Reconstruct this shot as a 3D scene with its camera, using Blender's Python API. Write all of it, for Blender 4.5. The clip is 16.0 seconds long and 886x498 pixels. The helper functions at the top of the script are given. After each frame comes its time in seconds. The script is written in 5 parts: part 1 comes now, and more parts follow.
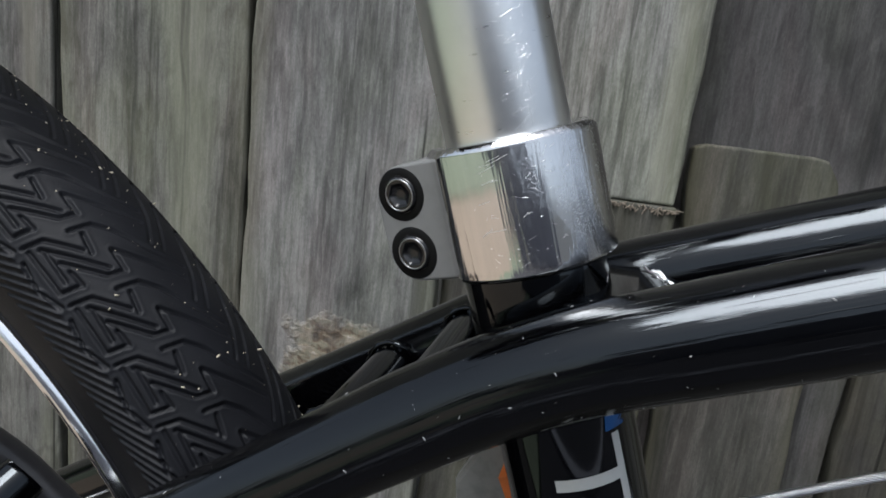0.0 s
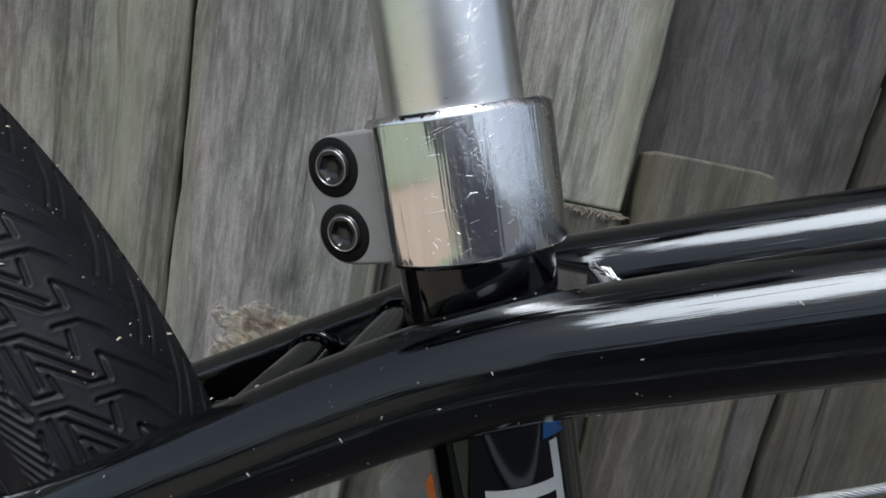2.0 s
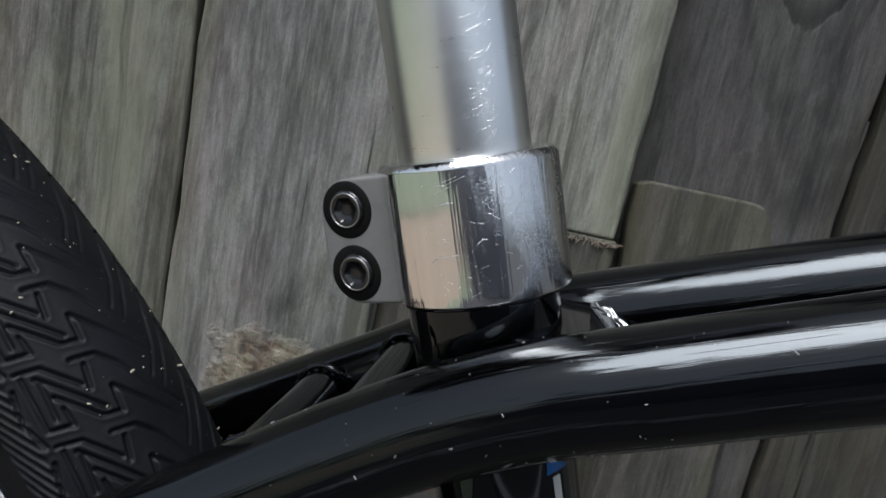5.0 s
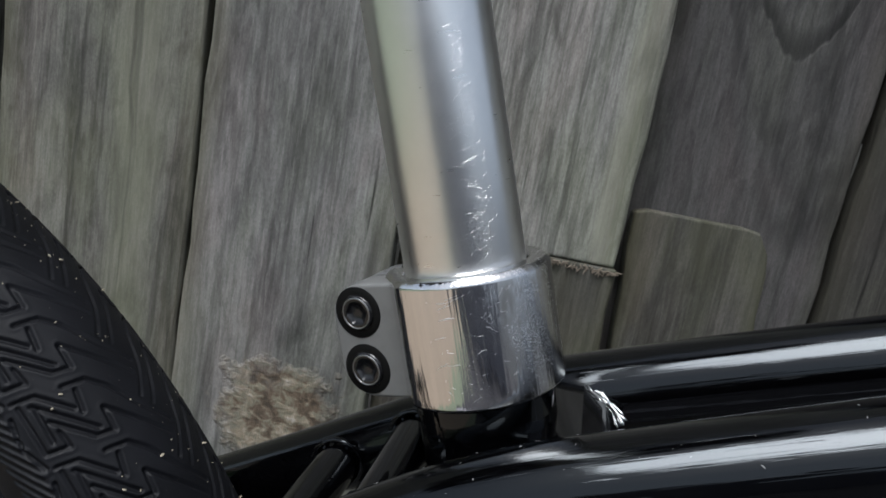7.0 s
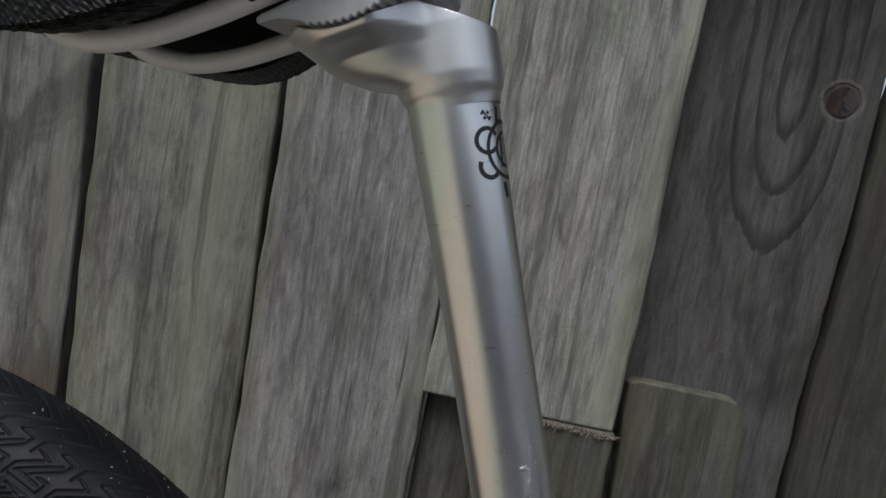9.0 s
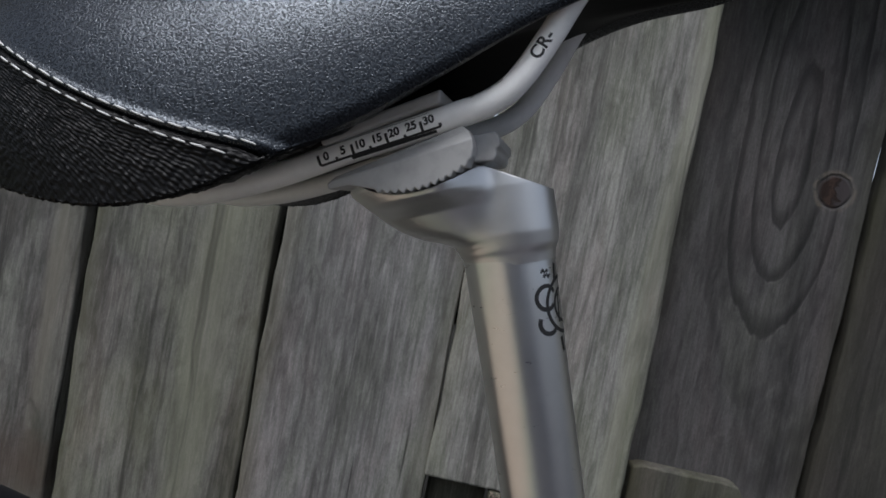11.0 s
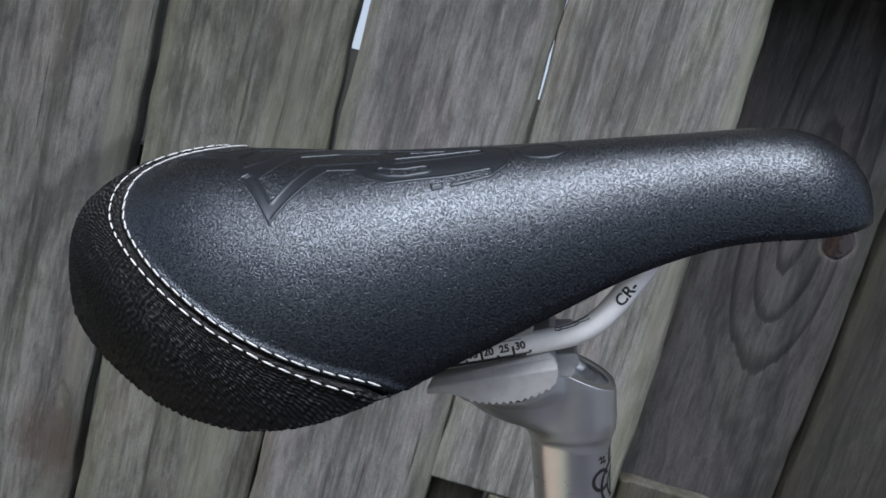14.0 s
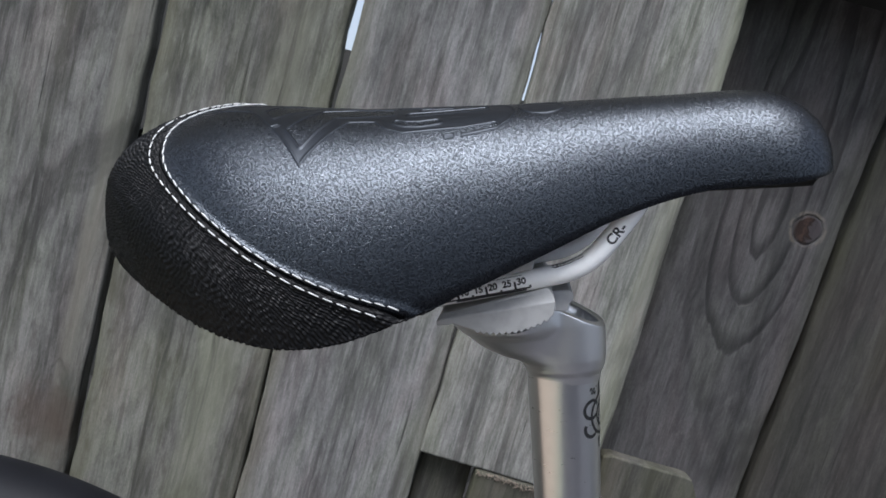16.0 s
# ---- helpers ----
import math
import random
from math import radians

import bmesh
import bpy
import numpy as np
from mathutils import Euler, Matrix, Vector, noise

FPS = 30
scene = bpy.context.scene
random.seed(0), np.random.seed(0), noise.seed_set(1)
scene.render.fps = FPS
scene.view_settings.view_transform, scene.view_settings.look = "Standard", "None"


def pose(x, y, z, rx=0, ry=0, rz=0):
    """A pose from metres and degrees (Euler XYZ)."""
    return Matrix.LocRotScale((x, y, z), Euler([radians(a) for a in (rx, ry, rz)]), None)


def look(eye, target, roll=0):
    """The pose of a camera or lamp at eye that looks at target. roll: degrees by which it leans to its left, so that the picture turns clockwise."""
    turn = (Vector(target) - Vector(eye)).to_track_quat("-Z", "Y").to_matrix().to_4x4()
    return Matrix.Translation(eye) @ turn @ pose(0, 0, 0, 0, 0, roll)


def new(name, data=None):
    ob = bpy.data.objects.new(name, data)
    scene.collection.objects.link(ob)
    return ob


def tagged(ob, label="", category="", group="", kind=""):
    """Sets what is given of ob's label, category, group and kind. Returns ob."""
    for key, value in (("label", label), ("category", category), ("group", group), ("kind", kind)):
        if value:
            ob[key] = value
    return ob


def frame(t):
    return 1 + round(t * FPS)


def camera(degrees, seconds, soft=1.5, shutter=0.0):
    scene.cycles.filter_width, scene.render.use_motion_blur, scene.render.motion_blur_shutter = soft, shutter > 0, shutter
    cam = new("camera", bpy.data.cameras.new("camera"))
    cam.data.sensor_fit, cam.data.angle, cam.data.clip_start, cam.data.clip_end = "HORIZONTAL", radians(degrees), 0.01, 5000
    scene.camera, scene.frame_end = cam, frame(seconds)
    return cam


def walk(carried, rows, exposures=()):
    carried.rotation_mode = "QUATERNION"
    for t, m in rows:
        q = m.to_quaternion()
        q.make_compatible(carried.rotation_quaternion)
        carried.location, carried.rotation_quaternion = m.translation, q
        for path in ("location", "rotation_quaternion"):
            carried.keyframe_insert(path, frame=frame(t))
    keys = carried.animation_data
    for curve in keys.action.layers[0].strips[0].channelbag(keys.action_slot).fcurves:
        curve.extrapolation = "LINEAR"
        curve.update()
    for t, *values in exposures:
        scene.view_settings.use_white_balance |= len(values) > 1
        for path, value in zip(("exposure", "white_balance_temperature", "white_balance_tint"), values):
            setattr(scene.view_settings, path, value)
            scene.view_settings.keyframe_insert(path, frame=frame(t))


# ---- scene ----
cam = camera(63.45, 16.0, soft=1.7)
# seconds; place in metres; Euler degrees
ROWS = [
    (0, 0.0889, 0.0676, 0.4839, 78.90, -7.15, 10.72),
    (0.5, 0.0896, 0.0728, 0.4845, 78.15, -7.71, 8.83),
    (1, 0.0883, 0.0781, 0.4813, 78.91, -8.77, 8.23),
    (1.5, 0.0874, 0.0801, 0.4802, 79.23, -9.72, 7.86),
    (2, 0.0894, 0.0810, 0.4787, 79.43, -11.04, 6.94),
    (2.5, 0.0878, 0.0781, 0.4829, 80.05, -11.10, 7.00),
    (3, 0.0890, 0.0782, 0.4836, 80.16, -11.52, 6.45),
    (3.5, 0.0887, 0.0804, 0.4830, 80.50, -11.83, 6.11),
    (4, 0.0860, 0.0796, 0.4829, 80.67, -11.79, 6.17),
    (6.5, 0.0850, 0.0720, 0.4839, 81.57, -11.90, 6.62),
    (7, 0.0826, 0.0662, 0.5048, 81.19, -10.67, 6.52),
    (7.2, 0.0795, 0.0532, 0.5245, 81.36, -10.15, 5.98),
    (7.5, 0.0693, 0.0277, 0.5526, 83.16, -9.54, 6.69),
    (8, 0.0602, -0.0023, 0.5867, 84.92, -9.92, 6.36),
    (10.3, 0.0251, -0.0174, 0.6073, 88.54, -12.07, 4.79),
    (10.5, 0.0210, -0.0220, 0.6121, 89.16, -12.70, 5.05),
    (11, 0.0172, -0.0144, 0.6263, 89.67, -11.23, 3.57),
    (11.5, 0.0142, -0.0195, 0.6289, 90.09, -12.00, 4.41),
    (12, 0.0122, -0.0186, 0.6274, 90.62, -12.28, 4.18),
    (12.5, 0.0083, -0.0229, 0.6252, 90.70, -13.11, 4.20),
    (13, -0.0095, -0.0325, 0.6785, 87.98, -12.39, 4.51),
    (13.5, -0.0251, -0.0384, 0.7007, 85.12, -14.26, 2.81),
    (14, -0.0329, -0.0399, 0.7047, 83.42, -15.44, 2.54),
    (14.5, -0.0418, -0.0443, 0.7030, 82.81, -15.94, 2.72),
    (15, -0.0455, -0.0450, 0.6979, 83.17, -16.50, 2.06),
    (15.5, -0.0471, -0.0506, 0.6970, 83.43, -16.75, 1.87),
    (16, -0.0369, -0.0666, 0.6846, 84.36, -16.05, 0.84),
]
EXPOSURES = [(0.0, 1.58, 6200, 7), (0.5, 1.68, 6200, 7), (2.5, 1.63, 6200, 7), (3.5, 1.45, 6200, 7), (7.0, 1.34, 6200, 7), (8.0, 1.28, 6400, 7), (10.5, 0.96, 6200, 10), (12.5, 1.13, 6100, 11), (13.2, 1.47, 5950, 11), (15.3, 1.38, 5980, 11), (16.0, 1.6, 6000, 11)]
walk(cam, [(t, pose(*p)) for t, *p in ROWS], EXPOSURES)

# ---------------------------------------------------------------- light
world = bpy.data.worlds.new("overcast_sky")
scene.world = world
world.use_nodes = True
wn, wl = world.node_tree.nodes, world.node_tree.links
sky = wn.new("ShaderNodeTexSky")
sky.sky_type = 'NISHITA'
sky.sun_disc = False
sky.sun_elevation, sky.sun_rotation = radians(65), radians(191)
sky.air_density, sky.dust_density = 1.0, 3.0
hsv = wn.new("ShaderNodeHueSaturation")
hsv.inputs["Saturation"].default_value = 0.5
wl.new(sky.outputs[0], hsv.inputs["Color"])
wl.new(hsv.outputs[0], wn["Background"].inputs["Color"])
wn["Background"].inputs["Strength"].default_value = 0.062

sun = new("sun", bpy.data.lights.new("sun", 'SUN'))
sun.data.energy, sun.data.angle, sun.data.color = 1.3, radians(32), (1.0, 0.98, 0.985)
sun.matrix_world = look((-0.75, -1.75, 3.7), (0, 0, 0))


# ---------------------------------------------------------------- materials
def material(name):
    m = bpy.data.materials.new(name)
    m.use_nodes = True
    nt = m.node_tree
    return m, nt, nt.nodes["Principled BSDF"]


def node(nt, kind, **kw):
    n = nt.nodes.new(kind)
    for k, v in kw.items():
        n.inputs[k.replace("_", " ")].default_value = v
    return n


def ramp(nt, src, stops):
    r = nt.nodes.new("ShaderNodeValToRGB")
    e = r.color_ramp.elements
    while len(e) < len(stops):
        e.new(0.5)
    for el, (p, c) in zip(e, stops):
        el.position = p
        el.color = (*c, 1) if len(c) == 3 else (c[0], c[0], c[0], 1)
    nt.links.new(src, r.inputs[0])
    return r.outputs[0]


def mixc(nt, fac, a, b, mode='MIX'):
    m = nt.nodes.new("ShaderNodeMix")
    m.data_type, m.blend_type = 'RGBA', mode
    for sock, v in ((m.inputs[0], fac), (m.inputs[6], a), (m.inputs[7], b)):
        if hasattr(v, "is_linked"):
            nt.links.new(v, sock)
        elif isinstance(v, (int, float)):
            sock.default_value = v
        else:
            sock.default_value = (*v, 1)
    return m.outputs[2]


def calc(nt, op, a, b=0.0, c=0.0):
    m = nt.nodes.new("ShaderNodeMath")
    m.operation = op
    for sock, v in zip(m.inputs, (a, b, c)):
        if hasattr(v, "is_linked"):
            nt.links.new(v, sock)
        else:
            sock.default_value = v
    return m.outputs[0]


def coords(nt, scale=(1, 1, 1), kind="Object", shift=None):
    c = nt.nodes.new("ShaderNodeTexCoord")
    mp = nt.nodes.new("ShaderNodeMapping")
    mp.inputs["Scale"].default_value = scale
    nt.links.new(c.outputs[kind], mp.inputs[0])
    if shift is not None:
        nt.links.new(shift, mp.inputs["Location"])
    return mp.outputs[0]


def noise_tex(nt, vec, scale, detail=4.0, rough=0.55, dist=0.0):
    n = node(nt, "ShaderNodeTexNoise", Scale=scale, Detail=detail, Roughness=rough, Distortion=dist)
    nt.links.new(vec, n.inputs["Vector"])
    return n.outputs["Fac"]


def bump(nt, height, strength, distance, bsdf, chain=None):
    b = nt.nodes.new("ShaderNodeBump")
    b.inputs["Strength"].default_value, b.inputs["Distance"].default_value = strength, distance
    nt.links.new(height, b.inputs["Height"])
    if chain is not None:
        nt.links.new(chain, b.inputs["Normal"])
    nt.links.new(b.outputs[0], bsdf.inputs["Normal"])
    return b.outputs[0]


def put(nt, src, bsdf, name):
    nt.links.new(src, bsdf.inputs[name])


def black_paint():
    m, nt, b = material("black_gloss_paint")
    v = coords(nt)
    n = noise_tex(nt, v, 900, 2)
    big = noise_tex(nt, v, 60, 5)
    put(nt, ramp(nt, big, [(0.35, (0.0006, 0.0006, 0.0008)), (0.75, (0.0014, 0.0014, 0.0018))]), b, "Base Color")
    put(nt, ramp(nt, n, [(0.35, (0.05,)), (0.8, (0.11,))]), b, "Roughness")
    b.inputs["Coat Weight"].default_value, b.inputs["Coat Roughness"].default_value, b.inputs["Coat IOR"].default_value = 0.25, 0.05, 1.45
    b.inputs["Specular IOR Level"].default_value = 0.34
    # bluish tint stands for the sky's colour in the reflections
    b.inputs["Specular Tint"].default_value = (0.82, 0.92, 1.0, 1)
    uv = nt.nodes.new("ShaderNodeUVMap")
    uv.uv_map = "along"

    def run(sx, sy):
        mp = nt.nodes.new("ShaderNodeMapping")
        mp.inputs["Scale"].default_value = (sx, sy, 1)
        nt.links.new(uv.outputs[0], mp.inputs[0])
        return mp.outputs[0]
    scr = noise_tex(nt, run(20, 1000), 1.0, 3, 0.65)
    wear = ramp(nt, noise_tex(nt, run(14, 700), 1.0, 3, 0.6), [(0.42, (0.02,)), (0.66, (0.10,))])
    put(nt, wear, b, "Coat Roughness")
    hair = ramp(nt, noise_tex(nt, run(26, 1700), 1.0, 2, 0.5, 0.6), [(0.66, (0.0,)), (0.72, (1.0,))])
    bump(nt, calc(nt, 'MULTIPLY_ADD', hair, 1.0, scr), 0.16, 0.00034, b)
    nt.links.new(b.inputs["Normal"].links[0].from_socket, b.inputs["Coat Normal"])
    return m


def matte_black(name, col=(0.008, 0.008, 0.009), rough=0.55):
    m, nt, b = material(name)
    v = coords(nt)
    n = noise_tex(nt, v, 400, 4)
    put(nt, mixc(nt, n, tuple(c * 0.6 for c in col), tuple(c * 1.5 for c in col)), b, "Base Color")
    b.inputs["Roughness"].default_value = rough
    bump(nt, n, 0.15, 0.0005, b)
    return m


def aluminium(name, base, rough, scratch=0.0, aniso=0.0, grain=(900, 900, 90), marks=(170, 170, 1900)):
    m, nt, b = material(name)
    b.inputs["Metallic"].default_value = 1.0
    v = coords(nt)
    blot = noise_tex(nt, v, 160, 5, 0.6)
    col = mixc(nt, blot, tuple(c * 0.88 for c in base), base)
    put(nt, col, b, "Base Color")
    g = noise_tex(nt, coords(nt, grain), 1.0, 4, 0.65)
    spots = noise_tex(nt, v, 1700, 3, 0.7)
    rr = mixc(nt, g, (rough * 0.8,) * 3, (rough * 1.25,) * 3)
    rr = mixc(nt, ramp(nt, spots, [(0.60, (0.0,)), (0.74, (0.2,))]), rr, (min(rough * 2.0, 0.6),) * 3)
    put(nt, rr, b, "Roughness")
    if rough > 0.28:
        bump(nt, g, 0.04 + scratch * 0.05, 0.00012, b)
    if scratch:
        sc = noise_tex(nt, coords(nt, marks), 1.0, 2, 0.5, 1.2)
        mask = noise_tex(nt, v, 75, 2)
        h = calc(nt, 'MULTIPLY', ramp(nt, sc, [(0.60, (0.0,)), (0.66, (1.0,))]), ramp(nt, mask, [(0.46, (0.0,)), (0.6, (1.0,))]))
        put(nt, mixc(nt, calc(nt, 'MULTIPLY', h, scratch), rr, (0.55,) * 3), b, "Roughness")
        put(nt, mixc(nt, calc(nt, 'MULTIPLY', h, scratch), col, (0.95, 0.95, 0.96)), b, "Base Color")
    if aniso:
        b.inputs["Anisotropic"].default_value = aniso
    return m


def pitted(name):
    """Polished aluminium with drawn streaks and patches of fine corrosion."""
    m, nt, b = material(name)
    b.inputs["Metallic"].default_value = 1.0
    v = coords(nt)
    streak = noise_tex(nt, coords(nt, (900, 900, 30)), 1.0, 4, 0.6)
    pit = noise_tex(nt, v, 4200, 2, 0.6)
    where = noise_tex(nt, coords(nt, (110, 110, 45)), 1.0, 4, 0.6, 0.5)
    sep = nt.nodes.new("ShaderNodeSeparateXYZ")
    nt.links.new(v, sep.inputs[0])
    front = ramp(nt, calc(nt, 'MULTIPLY_ADD', sep.outputs[0], 28.0, 0.5), [(0.45, (0.0,)), (0.65, (1.0,))])
    patch = calc(nt, 'MULTIPLY', ramp(nt, where, [(0.46, (0.0,)), (0.62, (1.0,))]), front)
    dots = calc(nt, 'MULTIPLY', ramp(nt, pit, [(0.50, (0.0,)), (0.62, (1.0,))]), patch)
    col = mixc(nt, streak, (0.62, 0.62, 0.625), (0.84, 0.84, 0.835))
    put(nt, mixc(nt, calc(nt, 'MULTIPLY', dots, 0.5), col, (0.97, 0.97, 0.98)), b, "Base Color")
    rr = mixc(nt, streak, (0.06,) * 3, (0.15,) * 3)
    put(nt, mixc(nt, dots, rr, (0.34,) * 3), b, "Roughness")
    h = calc(nt, 'SUBTRACT', calc(nt, 'MULTIPLY', streak, 0.9), dots)
    drawn = noise_tex(nt, coords(nt, (240, 240, 13)), 1.0, 3, 0.6, 0.3)
    chain = bump(nt, drawn, 0.55, 0.0006, b)
    bump(nt, h, 0.12, 0.0002, b, chain)
    return m


def painted(name, col, rough=0.3, dirt=0.0, coat=0.0):
    m, nt, b = material(name)
    v = coords(nt)
    n = noise_tex(nt, v, 300, 5, 0.6)
    put(nt, mixc(nt, ramp(nt, n, [(0.45, (0.0,)), (0.8, (1.0,))]), col, tuple(c * (1 - dirt) for c in col)), b, "Base Color")
    b.inputs["Roughness"].default_value = rough
    b.inputs["Coat Weight"].default_value = coat
    bump(nt, n, 0.03, 0.0004, b)
    return m


def leather():
    """Fine rolling grain, about a millimetre apart."""
    m, nt, b = material("black_grained_leatherette")
    v = coords(nt, (0.9, 1, 1))
    n1 = noise_tex(nt, v, 2000, 1.0, 0.45, 0.5)
    pebble = ramp(nt, n1, [(0.28, (0.0,)), (0.72, (1.0,))])
    big = noise_tex(nt, v, 45, 4)
    put(nt, ramp(nt, big, [(0.3, (0.0012, 0.0014, 0.0019)), (0.75, (0.0022, 0.0025, 0.0034))]), b, "Base Color")
    put(nt, ramp(nt, n1, [(0.38, (0.31,)), (0.58, (0.24,))]), b, "Roughness")
    # hollows of the grain get less specular, which shades the creases
    put(nt, ramp(nt, n1, [(0.36, (0.36,)), (0.57, (0.92,))]), b, "Specular IOR Level")
    # blue tint puts sky colour into the highlights
    b.inputs["Specular Tint"].default_value = (0.81, 0.90, 1.0, 1)
    bump(nt, pebble, 1.0, 0.000082, b)
    return m


def knit():
    """Matt black yarn; the loops themselves are modelled."""
    m, nt, b = material("black_knitted_fabric")
    v = coords(nt)
    fuzz = noise_tex(nt, v, 2600, 3, 0.7)
    clump = noise_tex(nt, v, 520, 3, 0.6)
    t = calc(nt, 'MULTIPLY_ADD', fuzz, 0.6, calc(nt, 'MULTIPLY', clump, 0.4))
    put(nt, ramp(nt, t, [(0.40, (0.0008, 0.0008, 0.0009)), (0.62, (0.005, 0.005, 0.0055))]), b, "Base Color")
    b.inputs["Roughness"].default_value = 0.40
    b.inputs["Specular IOR Level"].default_value = 0.2
    bump(nt, t, 0.5, 0.0003, b)
    return m


def rubber():
    m, nt, b = material("black_tyre_rubber")
    v = coords(nt)
    n = noise_tex(nt, v, 700, 5, 0.65)
    big = noise_tex(nt, v, 55, 4)
    col = ramp(nt, big, [(0.35, (0.0040, 0.0044, 0.0060)), (0.7, (0.0072, 0.0077, 0.0102))])
    dust = ramp(nt, noise_tex(nt, v, 1500, 2, 0.5), [(0.70, (0.0,)), (0.78, (1.0,))])
    put(nt, mixc(nt, calc(nt, 'MULTIPLY', dust, 0.35), col, (0.12, 0.11, 0.10)), b, "Base Color")
    b.inputs["Roughness"].default_value = 0.55
    b.inputs["Specular IOR Level"].default_value = 0.22
    bump(nt, n, 0.12, 0.0005, b)
    return m


def weathered(name, pale, dark, knot=None, green=0.25, rings=1.0, soft=1.0, brown=(0.050, 0.028, 0.019), torn=False, band=None, edges=(0.4, 0.4), pitch=125.0):
    """Grey weathered softwood, grain along z. knot: (x, z, radius[, shift]) in the board's own metres, shift: from the
    knot to the middle of arched grain; band: (middle, half-width) of a smooth olive stripe (on the west board a painted
    lit edge) as shares of the board's width; edges: algae along the west and east edge."""
    m, nt, b = material(name)
    info = nt.nodes.new("ShaderNodeObjectInfo")
    off = nt.nodes.new("ShaderNodeCombineXYZ")
    for i, k in enumerate((7.0, 3.0, 11.0)):
        nt.links.new(calc(nt, 'MULTIPLY', info.outputs["Random"], k), off.inputs[i])
    tex = coords(nt, (1, 1, 1), shift=off.outputs[0])
    raw = nt.nodes.new("ShaderNodeTexCoord").outputs["Object"]
    across = nt.nodes.new("ShaderNodeSeparateXYZ")
    uv = nt.nodes.new("ShaderNodeUVMap")
    uv.uv_map = "board"
    nt.links.new(uv.outputs[0], across.inputs[0])
    side = across.outputs[0]

    def scaled(s):
        mp = nt.nodes.new("ShaderNodeMapping")
        mp.inputs["Scale"].default_value = s
        nt.links.new(tex, mp.inputs[0])
        return mp.outputs[0]

    sep = nt.nodes.new("ShaderNodeSeparateXYZ")
    nt.links.new(raw, sep.inputs[0])
    fibre = noise_tex(nt, scaled((430, 430, 11)), 1.0, 4, 0.6, 0.25)
    streak = noise_tex(nt, scaled((60, 60, 1.5)), 1.0, 5, 0.62, 0.5)
    patch = noise_tex(nt, scaled((13, 13, 5)), 1.0, 5, 0.6, 0.5)
    mottle = noise_tex(nt, scaled((120, 120, 30)), 1.0, 5, 0.66, 0.5)
    dash = noise_tex(nt, scaled((300, 300, 22)), 1.0, 3, 0.6, 0.3)
    fine = noise_tex(nt, scaled((900, 900, 420)), 1.0, 3, 0.6)
    wob = calc(nt, 'MULTIPLY', calc(nt, 'SUBTRACT', noise_tex(nt, scaled((16, 16, 3.2)), 1.0, 4, 0.6), 0.5), 0.030)
    if knot:
        kx, kz, kr = knot[:3]
        dx = calc(nt, 'ABSOLUTE', calc(nt, 'SUBTRACT', sep.outputs[0], kx))
        dz = calc(nt, 'ABSOLUTE', calc(nt, 'SUBTRACT', sep.outputs[2], kz))
        e = calc(nt, 'SQRT', calc(nt, 'ADD', calc(nt, 'POWER', dx, 2.0), calc(nt, 'POWER', calc(nt, 'MULTIPLY', dz, 0.24), 2.0)))
    else:
        e = sep.outputs[0]
    e = calc(nt, 'ADD', e, wob)
    if knot and len(knot) > 3:
        rx = calc(nt, 'SUBTRACT', sep.outputs[0], kx + knot[3])
        rz = calc(nt, 'SUBTRACT', sep.outputs[2], kz)
        rz = calc(nt, 'MULTIPLY', rz, calc(nt, 'SUBTRACT', 0.33, calc(nt, 'MULTIPLY', calc(nt, 'GREATER_THAN', rz, 0.0), 0.21)))
        arch = calc(nt, 'SQRT', calc(nt, 'ADD', calc(nt, 'MULTIPLY', rx, rx), calc(nt, 'MULTIPLY', rz, rz)))
        arch = calc(nt, 'MULTIPLY_ADD', wob, 0.9, arch)
        within = ramp(nt, arch, [(0.046, (1.0,)), (0.066, (0.0,))])
        arch = calc(nt, 'FRACT', calc(nt, 'MULTIPLY', arch, 1 / 0.0150))
    line = nt.nodes.new("ShaderNodeCombineXYZ")
    nt.links.new(calc(nt, 'MULTIPLY', e, pitch), line.inputs[0])
    nt.links.new(calc(nt, 'MULTIPLY', sep.outputs[2], 0.9), line.inputs[1])
    nt.links.new(calc(nt, 'MULTIPLY', info.outputs["Random"], 50.0), line.inputs[2])
    grain = noise_tex(nt, line.outputs[0], 1.0, 2, 0.5)
    year = ramp(nt, grain, [(0.30, (0.0,)), (0.62, (1.0,))])
    lines = calc(nt, 'MULTIPLY', ramp(nt, grain, [(0.34, (1.0,)), (0.42, (0.0,))]), ramp(nt, mottle, [(0.30, (0.35,)), (0.6, (1.0,))]))
    if knot and len(knot) > 3:
        arches = calc(nt, 'MULTIPLY', ramp(nt, arch, [(0.62, (0.0,)), (0.86, (1.0,)), (0.95, (1.0,)), (1.0, (0.0,))]), ramp(nt, mottle, [(0.32, (0.35,)), (0.52, (1.0,))]))
        lines = calc(nt, 'ADD', calc(nt, 'MULTIPLY', arches, within), calc(nt, 'MULTIPLY', lines, calc(nt, 'MULTIPLY_ADD', within, -0.75, 0.75)))
    mid = tuple(p * 0.6 + d * 0.4 for p, d in zip(pale, dark))
    light = tuple(min(p * 1.3, 0.7) for p in pale)
    col = mixc(nt, ramp(nt, patch, [(0.36, (0.0,)), (0.60, (1.0,))]), tuple(p * 0.42 + d * 0.58 for p, d in zip(pale, dark)), pale)
    col = mixc(nt, calc(nt, 'MULTIPLY', year, 0.30 * rings), col, tuple(c * 1.15 for c in pale))
    col = mixc(nt, ramp(nt, streak, [(0.34, (0.75,)), (0.50, (0.0,))]), col, dark)
    col = mixc(nt, ramp(nt, mottle, [(0.32, (0.7,)), (0.54, (0.0,))]), col, dark)
